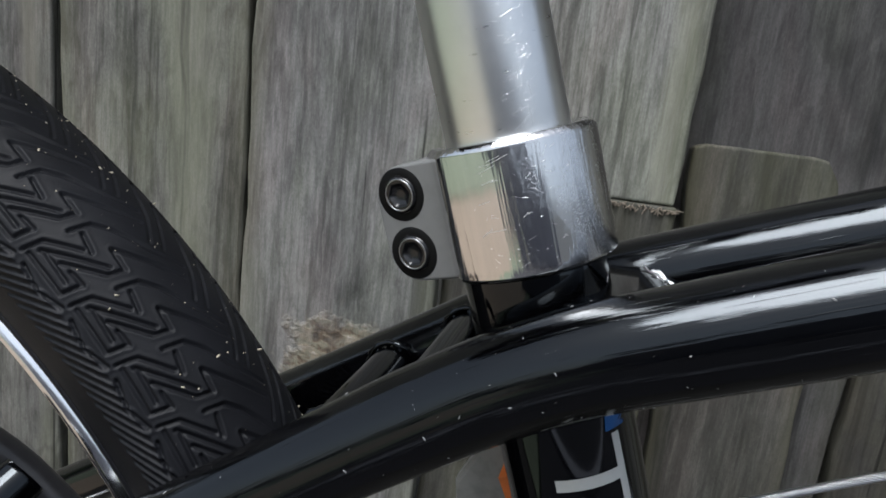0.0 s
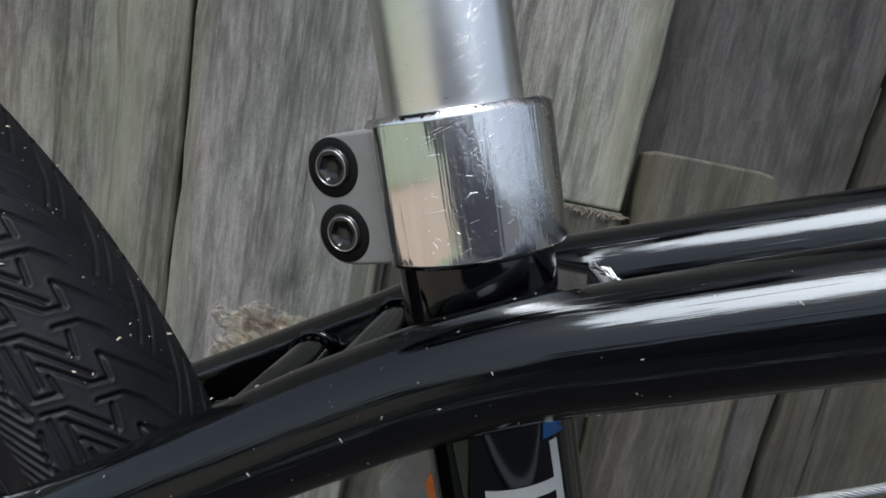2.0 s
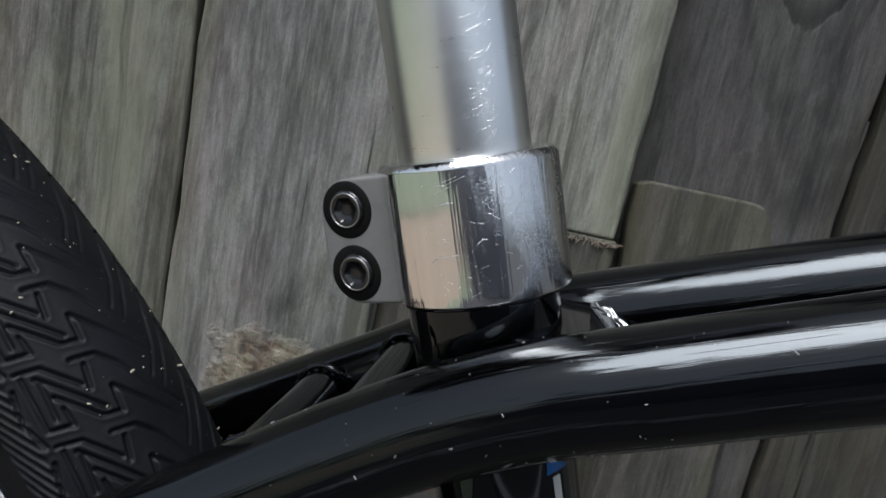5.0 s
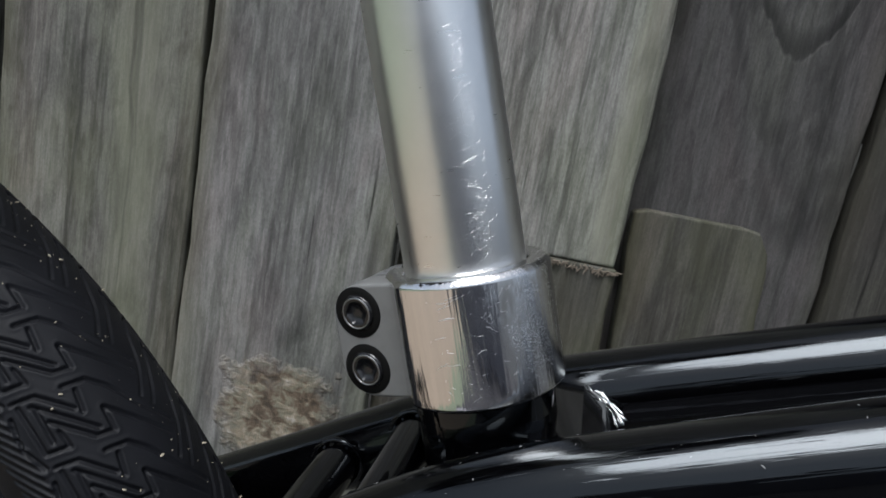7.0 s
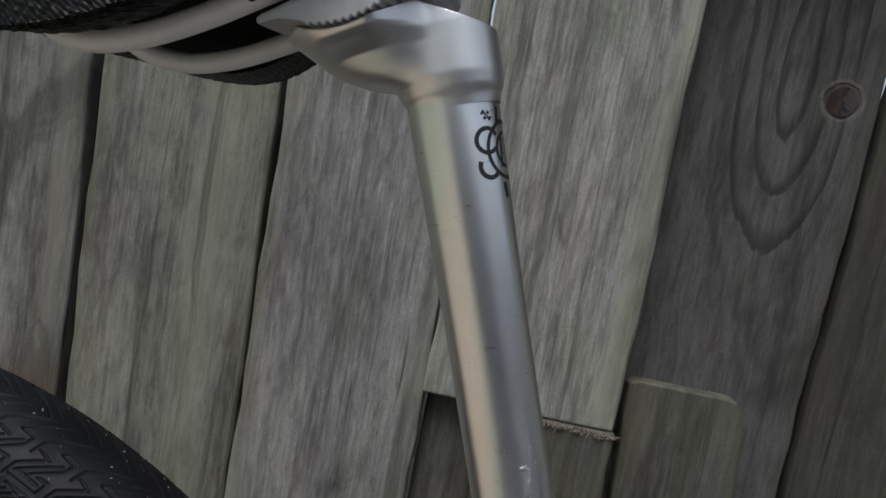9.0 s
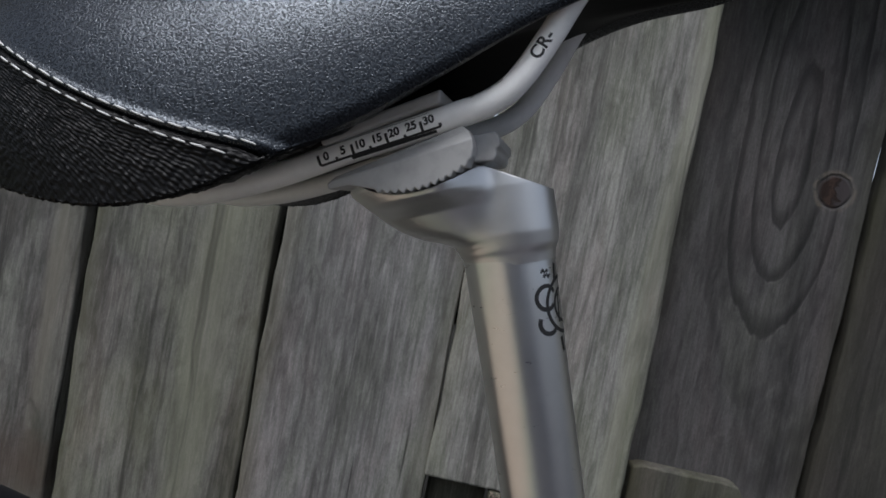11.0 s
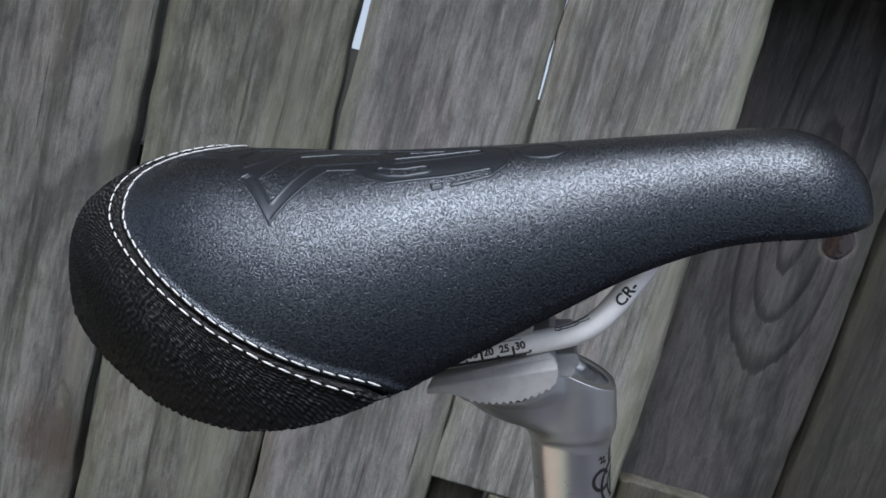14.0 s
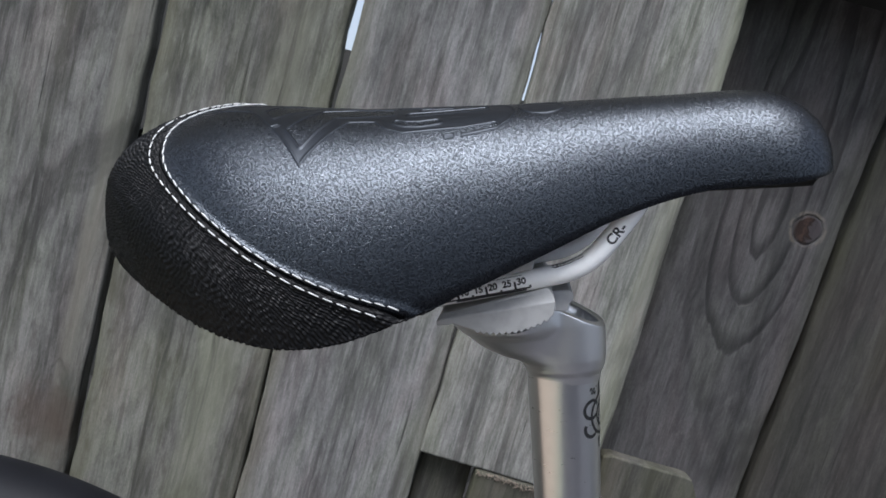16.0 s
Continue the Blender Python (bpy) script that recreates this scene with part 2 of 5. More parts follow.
    col = mixc(nt, ramp(nt, mottle, [(0.56, (0.0,)), (0.72, (0.5,))]), col, light)
    col = mixc(nt, ramp(nt, dash, [(0.53, (0.0,)), (0.68, (0.38,))]), col, light)
    col = mixc(nt, ramp(nt, fibre, [(0.36, (0.38 * soft,)), (0.54, (0.0,))]), col, tuple(c * 0.6 for c in dark))
    col = mixc(nt, ramp(nt, fine, [(0.40, (0.22,)), (0.58, (0.0,))]), col, tuple(c * 0.6 for c in dark))
    olive = (mid[0] * 0.92, mid[1] * 0.93, mid[2] * 0.62)
    wave = calc(nt, 'MULTIPLY_ADD', calc(nt, 'SUBTRACT', noise_tex(nt, scaled((24, 24, 7)), 1.0, 4, 0.6), 0.5), 0.22, side)
    col = mixc(nt, calc(nt, 'MULTIPLY', ramp(nt, patch, [(0.46, (0.0,)), (0.66, (1.0,))]), green), col, olive)
    col = mixc(nt, ramp(nt, wave, [(0.0, (edges[0],)), (0.15, (0.0,))]), col, tuple(c * 0.8 for c in olive))
    col = mixc(nt, ramp(nt, wave, [(0.86, (0.0,)), (1.0, (edges[1],))]), col, tuple(c * 0.8 for c in olive))
    if band:
        c0, h0 = band
        col = mixc(nt, ramp(nt, wave, [(c0 - h0 * 1.5, (0.0,)), (c0 - h0 * 0.4, (0.5,)), (c0 + h0 * 0.4, (0.5,)), (c0 + h0 * 1.5, (0.0,))]), col, (pale[0] * 0.98, pale[1] * 0.98, pale[2] * 0.84))
    col = mixc(nt, calc(nt, 'MULTIPLY', lines, 0.62 * rings), col, tuple(c * 0.34 for c in dark))
    crack = ramp(nt, noise_tex(nt, scaled((110, 110, 1.6)), 1.0, 3, 0.5, 0.6), [(0.255, (1.0,)), (0.30, (0.0,))])
    col = mixc(nt, calc(nt, 'MULTIPLY', crack, 0.7), col, tuple(c * 0.22 for c in dark))
    height = calc(nt, 'SUBTRACT', calc(nt, 'MULTIPLY_ADD', streak, 0.6, fibre), calc(nt, 'ADD', crack, calc(nt, 'MULTIPLY', lines, 0.6 * rings)))
    hue = ramp(nt, noise_tex(nt, scaled((21, 21, 6)), 1.0, 4, 0.6, 0.4), [(0.36, (1.045, 0.99, 0.995)), (0.5, (1.0, 1.0, 1.0)), (0.64, (0.97, 1.0, 0.935))])
    col = mixc(nt, 1.0, col, hue, 'MULTIPLY')
    stain = noise_tex(nt, scaled((26, 26, 4.5)), 1.0, 5, 0.62, 0.8)
    col = mixc(nt, 1.0, col, ramp(nt, stain, [(0.30, (0.52, 0.53, 0.52)), (0.46, (0.98, 0.98, 0.98)), (0.68, (1.24, 1.24, 1.26))]), 'MULTIPLY')
    if knot:
        near = calc(nt, 'SQRT', calc(nt, 'ADD', calc(nt, 'POWER', dx, 2.0), calc(nt, 'POWER', dz, 2.0)))
        rough = calc(nt, 'MULTIPLY', calc(nt, 'SUBTRACT', noise_tex(nt, scaled((60, 60, 60)), 1.0, 4, 0.6), 0.5), kr * (1.3 if torn else 0.5))
        nn = calc(nt, 'DIVIDE', calc(nt, 'ADD', near, rough), kr * 2)
        chips = noise_tex(nt, scaled((75, 75, 105)), 1.0, 4, 0.6, 0.4)
        if torn == "stain":
            col = mixc(nt, ramp(nt, nn, [(0.10, (0.7,)), (0.34, (0.5,)), (0.58, (0.0,))]), col, brown)
        elif torn:
            core = ramp(nt, chips, [(0.36, tuple(c * 0.4 for c in brown)), (0.46, brown), (0.52, (0.20, 0.19, 0.14)), (0.58, (0.27, 0.22, 0.155)), (0.68, (0.38, 0.35, 0.30))])
            col = mixc(nt, ramp(nt, nn, [(0.30, (0.9,)), (0.55, (0.0,))]), col, core)
            height = calc(nt, 'MULTIPLY_ADD', calc(nt, 'MULTIPLY', ramp(nt, nn, [(0.42, (1.0,)), (0.52, (0.0,))]), chips), 2.5, height)
        else:
            half = calc(nt, 'ADD', calc(nt, 'MULTIPLY', calc(nt, 'SUBTRACT', sep.outputs[0], kx), 0.5 / kr), chips)
            core = ramp(nt, half, [(0.30, tuple(c * 0.5 for c in brown)), (0.42, brown), (0.54, tuple(c * 0.35 for c in brown)), (0.64, (0.050, 0.043, 0.043))])
            col = mixc(nt, ramp(nt, nn, [(0.55, (0.16,)), (1.0, (0.0,))]), col, light)
            col = mixc(nt, calc(nt, 'MULTIPLY', ramp(nt, nn, [(0.44, (0.0,)), (0.52, (0.25,)), (0.60, (0.0,))]), ramp(nt, chips, [(0.40, (0.1,)), (0.55, (1.0,))])), col, (0.30, 0.25, 0.18))
            col = mixc(nt, ramp(nt, nn, [(0.36, (1.0,)), (0.48, (0.0,))]), col, core)
            height = calc(nt, 'SUBTRACT', height, calc(nt, 'MULTIPLY', ramp(nt, nn, [(0.38, (0.0,)), (0.44, (1.0,)), (0.50, (0.0,))]), 1.2))
    put(nt, col, b, "Base Color")
    b.inputs["Roughness"].default_value = 0.85
    b.inputs["Specular IOR Level"].default_value = 0.25
    bump(nt, height, 0.6, 0.0018, b)
    return m


def plain(name, col, rough=0.8, scale=40, spread=0.35):
    m, nt, b = material(name)
    n = noise_tex(nt, coords(nt), scale, 6, 0.65)
    put(nt, mixc(nt, n, tuple(c * (1 - spread) for c in col), tuple(c * (1 + spread) for c in col)), b, "Base Color")
    b.inputs["Roughness"].default_value = rough
    bump(nt, n, 0.3, 0.01, b)
    return m


PAINT = black_paint()
BLACK = matte_black("black_anodised_steel", (0.009, 0.009, 0.010), 0.35)
# saddle base plastic; its black also paints the shaded bolt recesses
PLASTIC_AND_SHADE = matte_black("black_base_plastic_and_bore_shade", (0.004, 0.004, 0.004), 0.6)
PLASTIC_AND_SHADE.node_tree.nodes["Principled BSDF"].inputs["Specular IOR Level"].default_value = 0.15
POLISHED = pitted("polished_pitted_aluminium")
SATIN = aluminium("worn_satin_aluminium", (0.86, 0.865, 0.86), 0.29, 0.0, 0.0, (120, 120, 700))
BRUSHED = aluminium("satin_forged_aluminium", (0.80, 0.80, 0.79), 0.37, 0.0, 0.0, (300, 300, 1500))
CAST = painted("grey_cast_clamp_metal", (0.38, 0.38, 0.375), 0.42, 0.2)
CHROME = aluminium("chrome_rim", (0.85, 0.86, 0.88), 0.16, 0.0)
CABLE = aluminium("braided_steel", (0.72, 0.73, 0.74), 0.3)
WHITE = painted("white_painted_steel", (0.90, 0.90, 0.885), 0.28, 0.08, 0.3)
INK = painted("black_print", (0.012, 0.012, 0.012), 0.5)
SILVER_INK = painted("white_decal", (0.62, 0.63, 0.60), 0.4, 0.1)
BLUE_INK = painted("blue_decal", (0.01, 0.11, 0.36), 0.35, 0.2)
ORANGE = painted("orange_plastic", (0.62, 0.16, 0.03), 0.4, 0.3)
GREYPART = painted("grey_brake_metal", (0.22, 0.22, 0.21), 0.4, 0.3)
LEATHER = leather()
SMOOTH = painted("smooth_embossed_leatherette", (0.003, 0.0034, 0.0045), 0.36, 0.2)
SMOOTH.node_tree.nodes["Principled BSDF"].inputs["Specular IOR Level"].default_value = 0.5
# same sky-blue tint in the highlights as the grained cover
SMOOTH.node_tree.nodes["Principled BSDF"].inputs["Specular Tint"].default_value = (0.80, 0.89, 1.0, 1)
KNIT = knit()
THREAD = painted("white_thread", (0.70, 0.70, 0.68), 0.7, 0.2)
RUBBER = rubber()
DUST = painted("grey_dust", (0.34, 0.34, 0.34), 0.8, 0.4)
GRIT = painted("pale_grit", (0.45, 0.40, 0.30), 0.8, 0.5)


# ---------------------------------------------------------------- building helpers
MM = 0.001


def mm(*p):
    return Vector(p) * MM


def mesh_of(name, verts, faces, mat, smooth=True):
    me = bpy.data.meshes.new(name)
    me.from_pydata([tuple(v) for v in verts], [], faces)
    me.update()
    me.materials.append(mat)
    if smooth:
        me.polygons.foreach_set("use_smooth", [True] * len(me.polygons))
    return me


def part(name, me, parent, label=""):
    if isinstance(me, tuple):
        me = mesh_of(name, *me)
    ob = new(name, me)
    ob.parent = parent
    if label:
        tagged(ob, label)
    return ob


def from_bm(name, bm, mat, smooth=True):
    bmesh.ops.recalc_face_normals(bm, faces=bm.faces)
    me = bpy.data.meshes.new(name)
    bm.to_mesh(me)
    bm.free()
    me.materials.append(mat)
    if smooth:
        me.polygons.foreach_set("use_smooth", [True] * len(me.polygons))
    return me


def bevelled(ob, width, segments=2, angle=35):
    b = ob.modifiers.new("bevel", 'BEVEL')
    b.width, b.segments, b.limit_method, b.angle_limit = width, segments, 'ANGLE', radians(angle)
    b.harden_normals = False
    return ob


def grid(fn, us, vs, wrap_u=False, wrap_v=False):
    verts = [fn(u, v) for u in us for v in vs]
    nu, nv = len(us), len(vs)
    faces = []
    for i in range(nu if wrap_u else nu - 1):
        for j in range(nv if wrap_v else nv - 1):
            a, b = i * nv + j, i * nv + (j + 1) % nv
            c, d = ((i + 1) % nu) * nv + (j + 1) % nv, ((i + 1) % nu) * nv + j
            faces.append((a, d, c, b))
    return verts, faces


def spline(points, per=10):
    """A smooth curve (Catmull-Rom) through a few points."""
    P = [Vector(p) for p in points]
    P = [P[0] * 2 - P[1]] + P + [P[-1] * 2 - P[-2]]
    out = []
    for i in range(1, len(P) - 2):
        for k in range(per):
            t = k / per
            a, b, c, d = P[i - 1:i + 3]
            out.append(0.5 * ((2 * b) + (c - a) * t + (2 * a - 5 * b + 4 * c - d) * t * t + (3 * b - a - 3 * c + d) * t ** 3))
    out.append(P[-2])
    return out


def frames_along(path):
    up, out = None, []
    for i, p in enumerate(path):
        t = (path[min(i + 1, len(path) - 1)] - path[max(i - 1, 0)]).normalized()
        if up is None:
            up = t.orthogonal()
        up = (up - t * up.dot(t)).normalized()
        out.append((p, t, up, t.cross(up)))
    return out


def tube(path, radius, sides=24, cap=True):
    fr = frames_along(path)
    n = len(fr)
    rad = radius if callable(radius) else (lambda s: radius)
    verts, faces = [], []
    for i, (p, t, a, b) in enumerate(fr):
        r = rad(i / (n - 1))
        for k in range(sides):
            w = 2 * math.pi * k / sides
            verts.append(p + (a * math.cos(w) + b * math.sin(w)) * r)
    for i in range(n - 1):
        for k in range(sides):
            k2 = (k + 1) % sides
            faces.append((i * sides + k, i * sides + k2, (i + 1) * sides + k2, (i + 1) * sides + k))
    if cap:
        faces.append(tuple(range(sides))[::-1])
        faces.append(tuple((n - 1) * sides + k for k in range(sides)))
    return verts, faces


def unrolled(me, sides, r):
    """Map a tube: metres along it, metres round it."""
    uv = me.uv_layers.new(name="along")
    rings = (len(me.vertices)) // sides
    at = [0.0]
    for i in range(1, rings):
        at.append(at[-1] + (me.vertices[i * sides].co - me.vertices[(i - 1) * sides].co).length)
    for p in range((rings - 1) * sides):
        i, k = divmod(p, sides)
        for lp, (a, b) in zip(me.polygons[p].loop_indices, ((i, k), (i, k + 1), (i + 1, k + 1), (i + 1, k))):
            uv.data[lp].uv = (at[a], b / sides * 2 * math.pi * r * MM)


def lathe(profile, sides=48, centre=(0, 0)):
    """profile: (radius, height) from bottom to top, round the post's axis."""
    verts, faces = [], []
    for r, h in profile:
        for k in range(sides):
            w = 2 * math.pi * k / sides
            verts.append((centre[0] + r * math.cos(w), centre[1] + r * math.sin(w), h))
    for i in range(len(profile) - 1):
        for k in range(sides):
            k2 = (k + 1) % sides
            faces.append((i * sides + k, i * sides + k2, (i + 1) * sides + k2, (i + 1) * sides + k))
    return verts, faces


def prism(outline, l0, l1, mat, name, taper=None):
    """A plate: an outline in the bike's side plane (f, u), from l0 to l1."""
    bm = bmesh.new()
    a = [bm.verts.new(mm(f, l0, u)) for f, u in outline]
    b = [bm.verts.new(mm(f, l1, u)) for f, u in outline]
    bm.faces.new(a)
    bm.faces.new(b[::-1])
    for i in range(len(a)):
        j = (i + 1) % len(a)
        bm.faces.new((a[j], a[i], b[i], b[j]))
    if taper:
        for v in bm.verts:
            v.co.y *= taper(v.co.x / MM, v.co.z / MM)
    return from_bm(name, bm, mat, smooth=False)


def capsules(pairs, r, sides=6):
    """Many short rounded rods in one mesh."""
    verts, faces = [], []
    for p, q in pairs:
        d = q - p
        L = d.length
        if L < 1e-6:
            continue
        t = d / L
        a = t.orthogonal().normalized()
        b = t.cross(a)
        base = len(verts)
        for s, rr in ((0, 0.35), (0.15, 0.85), (0.5, 1.0), (0.85, 0.85), (1, 0.35)):
            for k in range(sides):
                w = 2 * math.pi * k / sides
                verts.append(p + d * s + (a * math.cos(w) + b * math.sin(w)) * r * rr)
        for i in range(4):
            for k in range(sides):
                k2 = (k + 1) % sides
                faces.append((base + i * sides + k, base + i * sides + k2, base + (i + 1) * sides + k2, base + (i + 1) * sides + k))
        faces.append(tuple(base + k for k in range(sides))[::-1])
        faces.append(tuple(base + 4 * sides + k for k in range(sides)))
    return verts, faces


# ---------------------------------------------------------------- fence and the ground
FENCE_LEAN = -0.034
FENCE_Y = 0.5872


def fence_y(z):
    return FENCE_Y + FENCE_LEAN * z


def board(name, x0, x1, z0, z1, depth, mat, label, thick=0.019, lean=0.0, corner=(0, 0), wave=0.0012, seed=0):
    """One fence board: its face stands depth metres behind the fence's face; corner: clipped top corners (west, east)."""
    rnd = random.Random(seed)
    w, mid = x1 - x0, (x0 + x1) / 2
    nz = max(8, int((z1 - z0) / 0.03))
    nx = 10
    ph = [rnd.uniform(0, 6.28) for _ in range(6)]
    bm = bmesh.new()
    rows = []
    for back in (0, 1):
        g = []
        for j in range(nz + 1):
            z = z0 + (z1 - z0) * j / nz
            line = []
            for i in range(nx + 1):
                s = i / nx
                x = x0 + w * s + lean * (z - 0.5)
                edge = 0.0010 * math.sin(z * 31 + ph[0]) + 0.0008 * math.sin(z * 83 + ph[1])
                x += edge * (1 - s) + (0.001 * math.sin(z * 27 + ph[2]) + 0.0007 * math.sin(z * 97 + ph[3])) * s
                zz = z
                for side, c in ((s, corner[0]), (1 - s, corner[1])):
                    d = side * w
                    if c and d < c:
                        zz = min(zz, z1 - (c - math.sqrt(max(c * c - (c - d) ** 2, 0))))
                cup = wave * math.sin(s * 5.2 + ph[4] + z * 4) + 0.0016 * (2 * s - 1) ** 4
                y = fence_y(zz) + depth + cup + (thick if back else 0)
                line.append(bm.verts.new((x - mid, y - fence_y(0.5), zz - 0.5)))
            g.append(line)
        rows.append(g)
    for b_, g in enumerate(rows):
        for j in range(nz):
            for i in range(nx):
                q = (g[j][i], g[j][i + 1], g[j + 1][i + 1], g[j + 1][i])
                bm.faces.new(q if not b_ else q[::-1])
    f, k = rows
    for j in range(nz):
        bm.faces.new((f[j + 1][0], k[j + 1][0], k[j][0], f[j][0]))
        bm.faces.new((f[j][nx], k[j][nx], k[j + 1][nx], f[j + 1][nx]))
    for i in range(nx):
        bm.faces.new((f[nz][i], f[nz][i + 1], k[nz][i + 1], k[nz][i]))
        bm.faces.new((f[0][i + 1], f[0][i], k[0][i], k[0][i + 1]))
    uv = bm.loops.layers.uv.new("board")
    for face in bm.faces:
        for lp in face.loops:
            v = lp.vert.co
            lp[uv].uv = ((v.x + mid - x0 - lean * v.z) / w, v.z + 0.5)
    ob = new(name, from_bm(name, bm, mat, smooth=False))
    ob.location = (mid, fence_y(0.5), 0.5)
    bevelled(ob, 0.0022, 3, 40)
    return tagged(ob, label, "fence board", "boards of the fence")


# band at 0.90: the lit rounded east edge, painted into the colour
W_A = weathered("weathered_board_west", (0.1701, 0.1677, 0.1560), (0.0432, 0.0423, 0.0382), (0.055, -0.130, 0.036), 0.2, 0.75, 0.8, (0.060, 0.042, 0.032), "stain", (0.90, 0.06), (0.2, 0.2))
W_B = weathered("weathered_board_olive", (0.1826, 0.1801, 0.1618), (0.0415, 0.0407, 0.0357), None, 0.3, 0.75, 0.8, band=(0.72, 0.12), edges=(0.5, 0.4))
W_C = weathered("weathered_board_grey", (0.2365, 0.2341, 0.2241), (0.0697, 0.0681, 0.0647), (0.012, -0.228, 0.050), 0.12, 0.12, 0.8, (0.15, 0.11, 0.075), True, None, (0.5, 0.35))
W_D = weathered("weathered_board_pale", (0.2697, 0.2673, 0.2473), (0.0830, 0.0813, 0.0722), None, 0.15, 0.7, 1.2, band=(0.94, 0.05), edges=(0.3, 0.25))
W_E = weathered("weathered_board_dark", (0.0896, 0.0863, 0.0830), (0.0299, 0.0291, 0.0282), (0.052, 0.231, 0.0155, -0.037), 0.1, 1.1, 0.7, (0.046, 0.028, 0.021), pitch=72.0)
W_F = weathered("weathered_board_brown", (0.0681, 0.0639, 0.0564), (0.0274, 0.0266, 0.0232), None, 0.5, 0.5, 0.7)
W_G = weathered("weathered_short_board", (0.104, 0.1005, 0.087), (0.0398, 0.0382, 0.0324), None, 0.4, 0.4, 0.9, edges=(0.6, 0.6))

TOP = 1.75
board("fence_board", -0.640, -0.472, 0.0, TOP, 0.0, W_B, "grey weathered wooden fence board", seed=1)
board("fence_board", -0.468, -0.3175, 0.0, TOP, 0.0, W_A, "grey weathered fence board with a brown torn knot", lean=-0.027, seed=2)
board("fence_board", -0.3105, -0.1550, 0.0, TOP, 0.002, W_B, "olive-grey weathered upright fence board", lean=-0.02, seed=3)
board("fence_board", -0.1518, 0.0026, 0.0, TOP, 0.0, W_C, "pale grey weathered fence board, a torn knot low down", lean=-0.004, seed=4)
board("fence_board", 0.0032, 0.161, 0.4385, TOP, -0.004, W_D, "pale grey weathered fence board ending above a short one", lean=0.0, seed=5)
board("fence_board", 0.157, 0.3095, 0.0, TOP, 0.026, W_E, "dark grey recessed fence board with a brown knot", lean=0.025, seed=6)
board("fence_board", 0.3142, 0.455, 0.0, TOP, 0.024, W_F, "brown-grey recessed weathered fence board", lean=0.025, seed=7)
board("fence_board", 0.460, 0.610, 0.0, TOP, 0.020, W_B, "grey weathered upright fence board", seed=8)
board("fence_board", 0.614, 0.765, 0.0, TOP, 0.0, W_D, "pale grey weathered upright fence board", seed=9)
board("fence_board", -0.800, -0.645, 0.0, TOP, 0.0, W_C, "grey weathered wooden fence board", seed=10)
frayed = board("short_fence_board", 0.056, 0.162, 0.0, 0.4380, -0.008, W_G, "short brown-grey fence board with a frayed top edge", seed=11)
board("short_fence_board", 0.166, 0.262, 0.0, 0.483, 0.004, W_G, "short weathered fence board with a rounded top corner", corner=(0.003, 0.016), lean=-0.04, seed=12)
board("fence_board", 0.0045, 0.0550, 0.0, 0.462, 0.017, W_G, "narrow dark recessed piece of fence board", seed=13)
fray = random.Random(8)
fibres = []
for k in range(220):
    x = fray.uniform(-0.052, 0.052)
    top = Vector((x, -0.0078 + fray.uniform(0, 0.0035), -0.0615 - 0.02 * (x + 0.05) + fray.gauss(-0.0008, 0.0008)))
    fibres.append((top, top + Vector((fray.gauss(0, 0.0025), fray.gauss(0, 0.0004), -abs(fray.gauss(0.0, 0.0022))))))
tagged(part("frayed_fibre", (*capsules(fibres, 0.0005, 5), plain("torn_wood", (0.17, 0.14, 0.108), 0.9, 300, 0.4)), frayed, "pale torn wood fibres"), kind="stuff")
for k in range(5):
    board("fence_board", -0.961 - 0.158 * k, -0.806 - 0.158 * k, 0.0, TOP, 0.002 * (k % 2), (W_B, W_D, W_C)[k % 3], "grey weathered wooden fence board", seed=20 + k)
    board("fence_board", 0.770 + 0.158 * k, 0.925 + 0.158 * k, 0.0, TOP, 0.002 * (k % 2), (W_C, W_B, W_D)[k % 3], "grey weathered wooden fence board", seed=30 + k)
# made-up near-black plank, added to darken the fence's upper east part
plank = new("plank", mesh_of("plank", *grid(lambda u, v: (u, fence_y(0.95) - 0.034 + 0.032 * (v in (1, 2)), 0.922 + 0.11 * (v in (2, 3)) + 0.012 * (u - 0.5)), (0.16, 0.4, 0.8, 1.2), (0, 1, 2, 3), wrap_v=True), matte_black("dark_fill_wood", (0.02, 0.019, 0.018), 0.8), smooth=False))
plank.data.polygons.foreach_set("use_smooth", [False] * len(plank.data.polygons))
tagged(plank, "made-up dark plank that darkens the fence's upper east part", "plank")
for zr in (0.60, 1.45):
    rail_ob = new("fence_rail", mesh_of("fence_rail", *grid(lambda u, v: (u, fence_y(zr) + 0.05 + 0.038 * (v in (1, 2)), zr + 0.09 * (v in (2, 3)) - 0.04), (-1.5, -0.6, 0.2, 0.9, 1.6), (0, 1, 2, 3), wrap_v=True), W_F, smooth=False))
    tagged(rail_ob, "weathered horizontal rail behind the fence boards", "fence rail", "rails of the fence")


def sheet(name, corners, mat, label, category):
    ob = new(name, mesh_of(name, corners, [tuple(range(len(corners)))], mat, smooth=False))
    return tagged(ob, label, category, kind="structure")


GROUND = plain("dark_soil", (0.032, 0.030, 0.027), 0.95, 25, 0.4)
sheet("ground", [(-60, -60, 0), (60, -60, 0), (60, 60, 0), (-60, 60, 0)], GROUND, "dark bare soil along the fence", "ground")


def slab(name, x0, x1, y0, y1, z0, z1, mat, label, category):
    c = [(x, y, z) for z in (z0, z1) for x, y in ((x0, y0), (x1, y0), (x1, y1), (x0, y1))]
    ob = new(name, mesh_of(name, c, [(3, 2, 1, 0), (4, 5, 6, 7), (0, 1, 5, 4), (1, 2, 6, 5), (2, 3, 7, 6), (3, 0, 4, 7)], mat, smooth=False))
    return tagged(ob, label, category, kind="structure")


